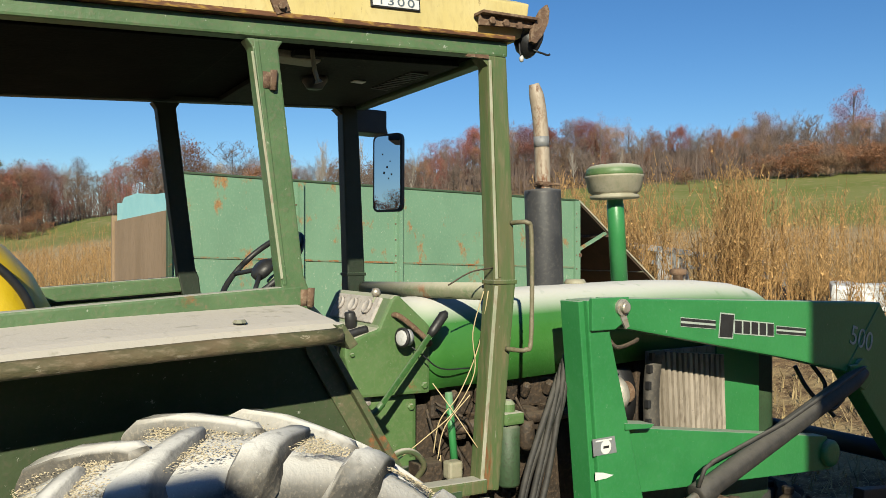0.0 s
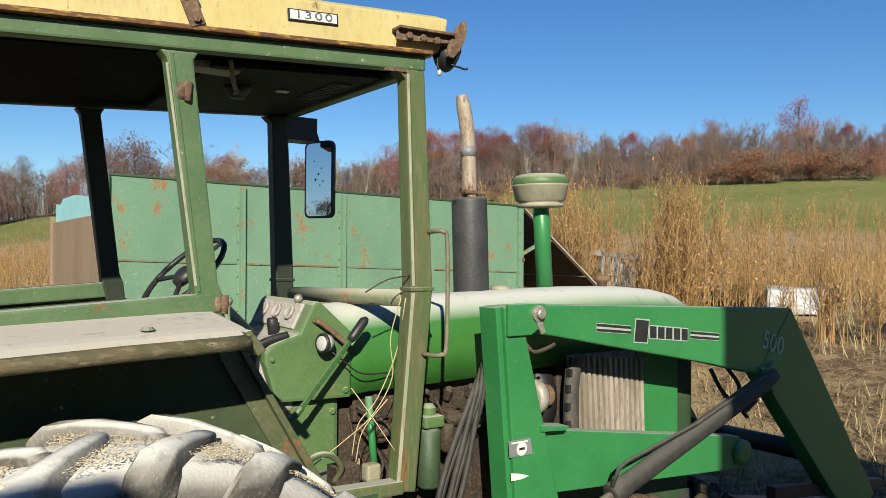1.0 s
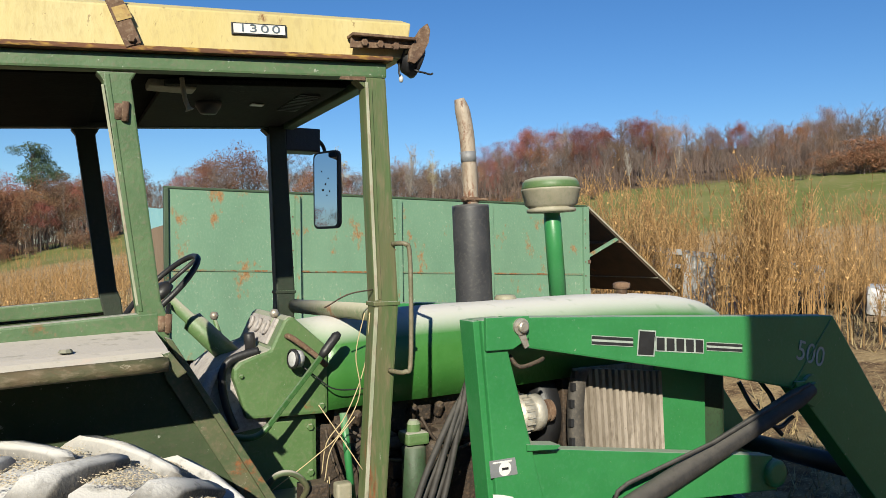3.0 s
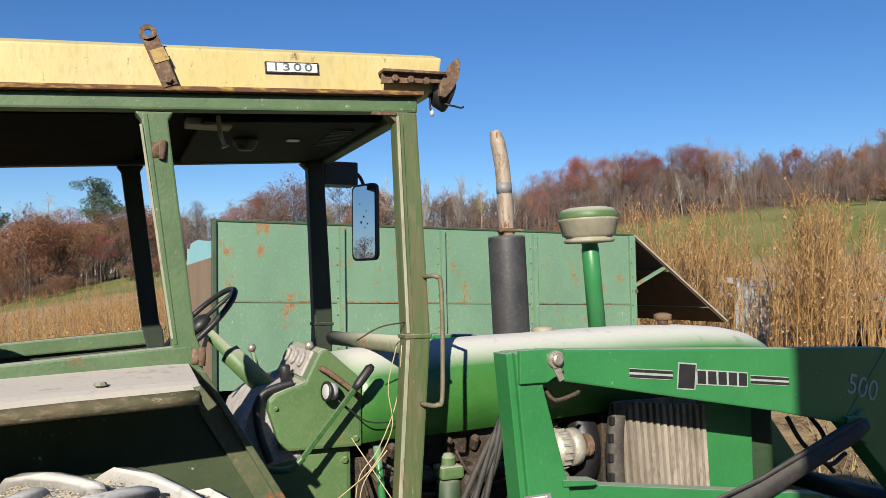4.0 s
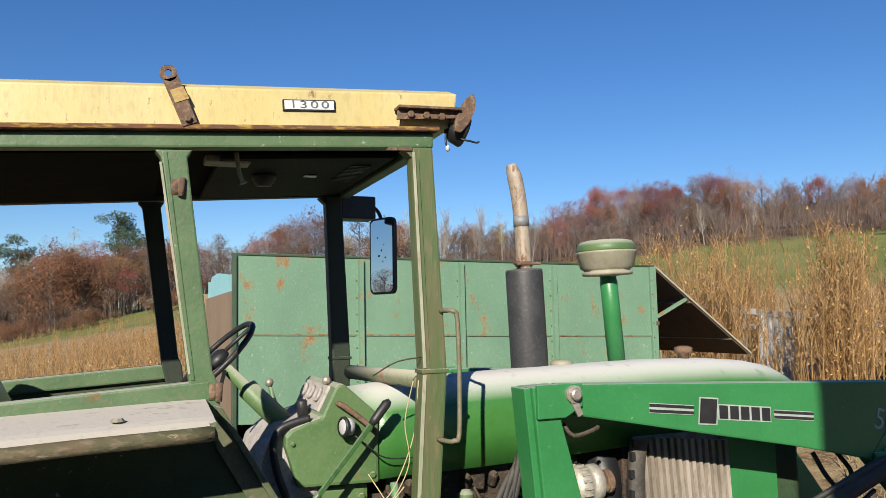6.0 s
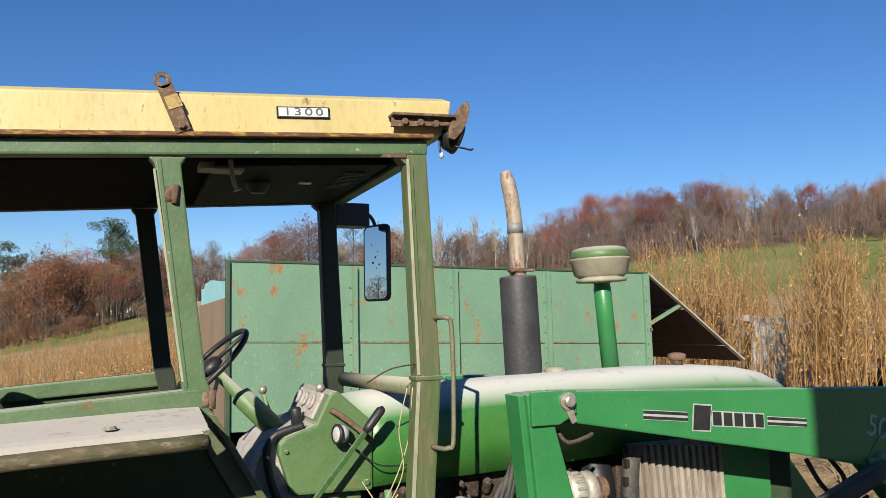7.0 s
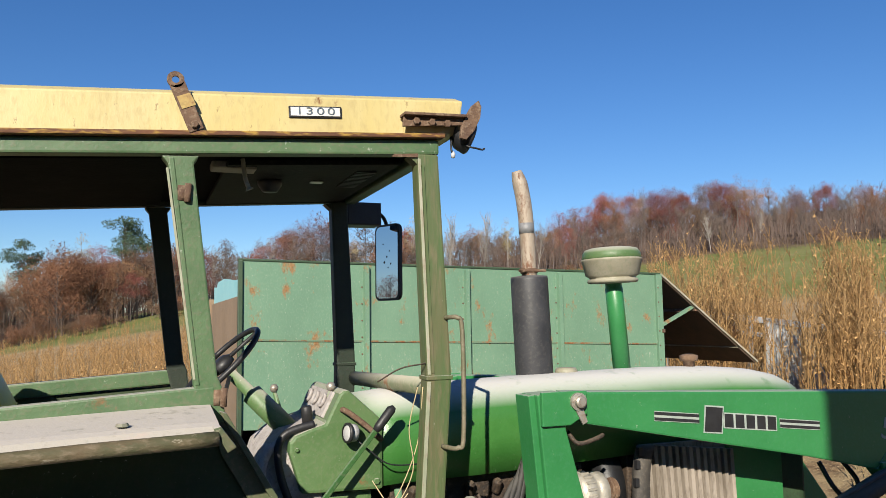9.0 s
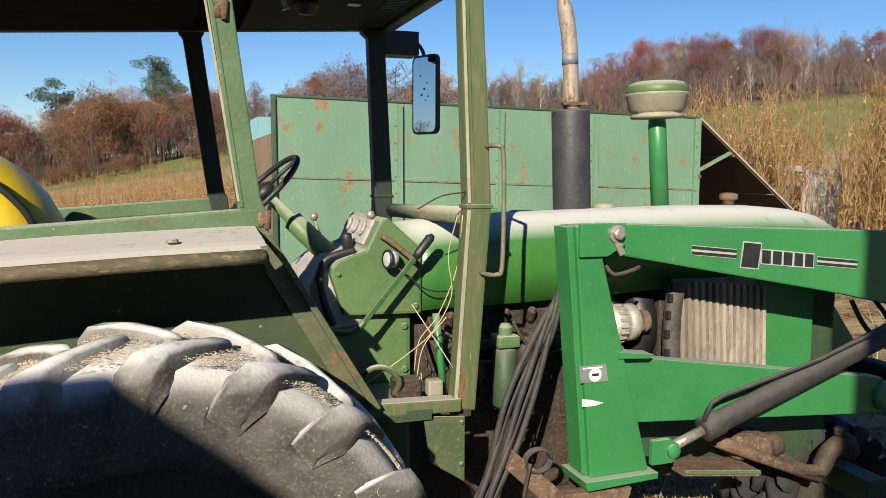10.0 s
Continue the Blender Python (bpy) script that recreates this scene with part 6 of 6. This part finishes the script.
BARE = "bare grey-brown hardwood with fine twigs on the hillside"
OAK = "russet-leaved oak on the hillside"
KINDS = {
    "bare": [bare_tree(1, 10, 1.05, BARK, LEAF_TAN, 3800, BARE, 0.75), bare_tree(2, 10, 0.9, BARK, LEAF_TAN, 3600, BARE, 0.9), bare_tree(3, 10, 1.25, BARK, LEAF_TAN, 4200, BARE, 0.65), bare_tree(13, 10, 1.0, BARK, LEAF_TAN, 3000, BARE, 0.8, 0.5)],
    "birch": [bare_tree(4, 10, 0.45, PALEBARK, LEAF_TAN, 900, "slender pale-barked bare tree on the hillside", 1.2), bare_tree(14, 10, 0.5, PALEBARK, LEAF_TAN, 1300, "slender pale-barked bare tree on the hillside", 1.1)],
    "oak": [leafy_tree(5, 10, 8.0, BARK, LEAF_RUSSET, 8500, 0.105, OAK, 0.05, 46), leafy_tree(6, 10, 7.2, BARK, LEAF_RUSSET, 7500, 0.10, OAK, 0.02, 46), leafy_tree(16, 10, 6.4, BARK, LEAF_BROWN, 5200, 0.10, "brown half-bare oak on the hillside", 0.02, 46)],
    "maroon": [leafy_tree(7, 10, 7.4, BARK, LEAF_MAROON, 7500, 0.10, "dark maroon-leaved oak on the hillside", 0.36, 30), leafy_tree(17, 10, 8.0, BARK, LEAF_MAROON, 7000, 0.10, "dark maroon-leaved oak on the hillside", 0.05, 44)],
    "orange": [leafy_tree(8, 10, 6.5, BARK, LEAF_ORANGE, 3200, 0.09, "rusty orange half-bare tree on the hillside", 0.3, 30)],
    "yellow": [leafy_tree(9, 10, 4.2, PALEBARK, LEAF_YELLOW, 2200, 0.085, "pale yellow-leaved slender tree", 0.2, 26)],
    "shrub": [leafy_tree(10, 3.4, 4.4, BARK, LEAF_RUSSET, 3000, 0.085, "low russet shrub at the wood's edge", 0.0, 24, 0.75, "shrub", "shrubs"), leafy_tree(20, 2.6, 3.6, BARK, LEAF_BROWN, 2200, 0.08, "low brown shrub at the wood's edge", 0.0, 20, 0.75, "shrub", "shrubs")],
    "pine": [leafy_tree(11, 10, 5.6, BARK, LEAF_PINE, 9000, 0.10, "dark green pine standing above the bare woods", 0.34, 30, 0.5, "pine_tree", "pines"), leafy_tree(12, 10, 5.0, BARK, LEAF_PINE, 6000, 0.10, "dark green pine standing above the bare woods", 0.4, 18, 0.5, "pine_tree", "pines")],
}
used = set()


def plant(kind, az, r, height, wide=1.0):
    """A tree of that height, in metres, at a direction and distance."""
    fresh = [o for o in KINDS[kind] if o not in used]
    ob = fresh[0] if fresh else rnd.choice(KINDS[kind])
    x, y = EYE.x + r * math.cos(radians(az)), EYE.y + r * math.sin(radians(az))
    m = pose(x, y, ground_z(x, y), 0, 0, rnd.uniform(0, 360))
    if ob in used:
        ob = copy_thing(ob, m)
    else:
        used.add(ob)
        ob.matrix_basis = m
    s = height / (3.4 if kind == "shrub" else 10)
    w = s * wide * rnd.uniform(0.9, 1.12)
    ob.scale = (w, w, s)


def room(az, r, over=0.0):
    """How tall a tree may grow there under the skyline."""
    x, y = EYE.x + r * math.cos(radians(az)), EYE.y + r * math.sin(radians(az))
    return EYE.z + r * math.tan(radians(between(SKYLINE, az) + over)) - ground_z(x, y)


def pick(weights):
    return rnd.choices([k for k, _ in weights], [w for _, w in weights])[0]


LEFT_MIX = (("oak", 38), ("maroon", 26), ("orange", 10), ("bare", 16), ("birch", 7), ("yellow", 8))
MID_MIX = (("bare", 46), ("birch", 12), ("oak", 30), ("maroon", 5), ("orange", 6), ("yellow", 3))
RIGHT_MIX = (("bare", 82), ("birch", 7), ("oak", 6), ("maroon", 2), ("orange", 3))
CREST_MIX = (("maroon", 60), ("oak", 22), ("orange", 13), ("bare", 5))

rnd = random.Random(77)
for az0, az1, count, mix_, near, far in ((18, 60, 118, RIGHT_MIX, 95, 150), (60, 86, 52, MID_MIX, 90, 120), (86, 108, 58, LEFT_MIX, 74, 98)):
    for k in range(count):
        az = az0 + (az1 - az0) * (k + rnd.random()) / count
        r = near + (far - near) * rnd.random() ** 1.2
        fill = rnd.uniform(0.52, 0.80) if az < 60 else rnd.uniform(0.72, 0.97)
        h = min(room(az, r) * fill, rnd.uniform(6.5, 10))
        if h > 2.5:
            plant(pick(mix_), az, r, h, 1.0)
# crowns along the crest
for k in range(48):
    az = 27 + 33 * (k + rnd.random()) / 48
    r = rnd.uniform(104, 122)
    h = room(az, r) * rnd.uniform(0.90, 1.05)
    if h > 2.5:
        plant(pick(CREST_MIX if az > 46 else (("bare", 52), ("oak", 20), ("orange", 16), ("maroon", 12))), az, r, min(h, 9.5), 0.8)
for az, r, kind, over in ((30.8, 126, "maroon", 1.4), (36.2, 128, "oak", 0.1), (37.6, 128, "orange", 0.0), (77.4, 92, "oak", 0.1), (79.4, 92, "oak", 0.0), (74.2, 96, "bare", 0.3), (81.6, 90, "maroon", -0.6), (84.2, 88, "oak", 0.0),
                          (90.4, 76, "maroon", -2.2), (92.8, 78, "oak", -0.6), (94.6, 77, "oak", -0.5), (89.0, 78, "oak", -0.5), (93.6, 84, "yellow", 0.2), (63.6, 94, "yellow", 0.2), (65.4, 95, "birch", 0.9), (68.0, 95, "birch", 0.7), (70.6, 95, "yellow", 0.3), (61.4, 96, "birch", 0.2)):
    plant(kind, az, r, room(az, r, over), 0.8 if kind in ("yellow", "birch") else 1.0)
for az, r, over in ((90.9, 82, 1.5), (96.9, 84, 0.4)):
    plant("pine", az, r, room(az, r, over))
for k in range(22):
    plant("shrub", rnd.uniform(26, 37), rnd.uniform(90, 94), rnd.uniform(2.6, 4.2), 1.1)
for k in range(20):
    plant("shrub", rnd.uniform(38, 86), rnd.uniform(88, 93), rnd.uniform(1.2, 2.4))
for k in range(34):
    plant("shrub", rnd.uniform(86, 106), rnd.uniform(69, 76), rnd.uniform(1.0, 2.4), 1.1)
# woods out of view, seen in the mirror
for k in range(12):
    plant(rnd.choice(("bare", "oak", "maroon")), rnd.uniform(146, 170), rnd.uniform(70, 110), rnd.uniform(6, 9))

# brush between the trees
vs, fs = [], []
for _ in range(9000):
    az = rnd.uniform(12, 112)
    near = 92 if az < 62 else 92 - (az - 62) * 0.45
    r = near + 70 * rnd.random()
    x, y = EYE.x + r * math.cos(radians(az)), EYE.y + r * math.sin(radians(az))
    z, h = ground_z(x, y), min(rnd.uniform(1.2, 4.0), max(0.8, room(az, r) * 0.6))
    q = (x + rnd.uniform(-0.4, 0.4), y + rnd.uniform(-0.4, 0.4), z + h)
    ribbon(vs, fs, (x, y, z - 0.2), q, 0.035, 0.012)
    for _ in range(8):
        t, a = rnd.uniform(0.25, 1), rnd.uniform(0, 6.28)
        o = (x + (q[0] - x) * t, y + (q[1] - y) * t, z + h * t)
        ln = rnd.uniform(0.3, 0.9)
        b = len(vs)
        vs += [(o[0] - 0.02, o[1] + 0.01, o[2]), (o[0] + 0.02, o[1] - 0.01, o[2]), (o[0] + ln * 0.7 * math.cos(a), o[1] + ln * 0.7 * math.sin(a), o[2] + ln)]
        fs.append((b, b + 1, b + 2))
stuff("brush_woods", vs, fs, BRUSH, "dense bare grey-brown brush filling the woods", "woods")
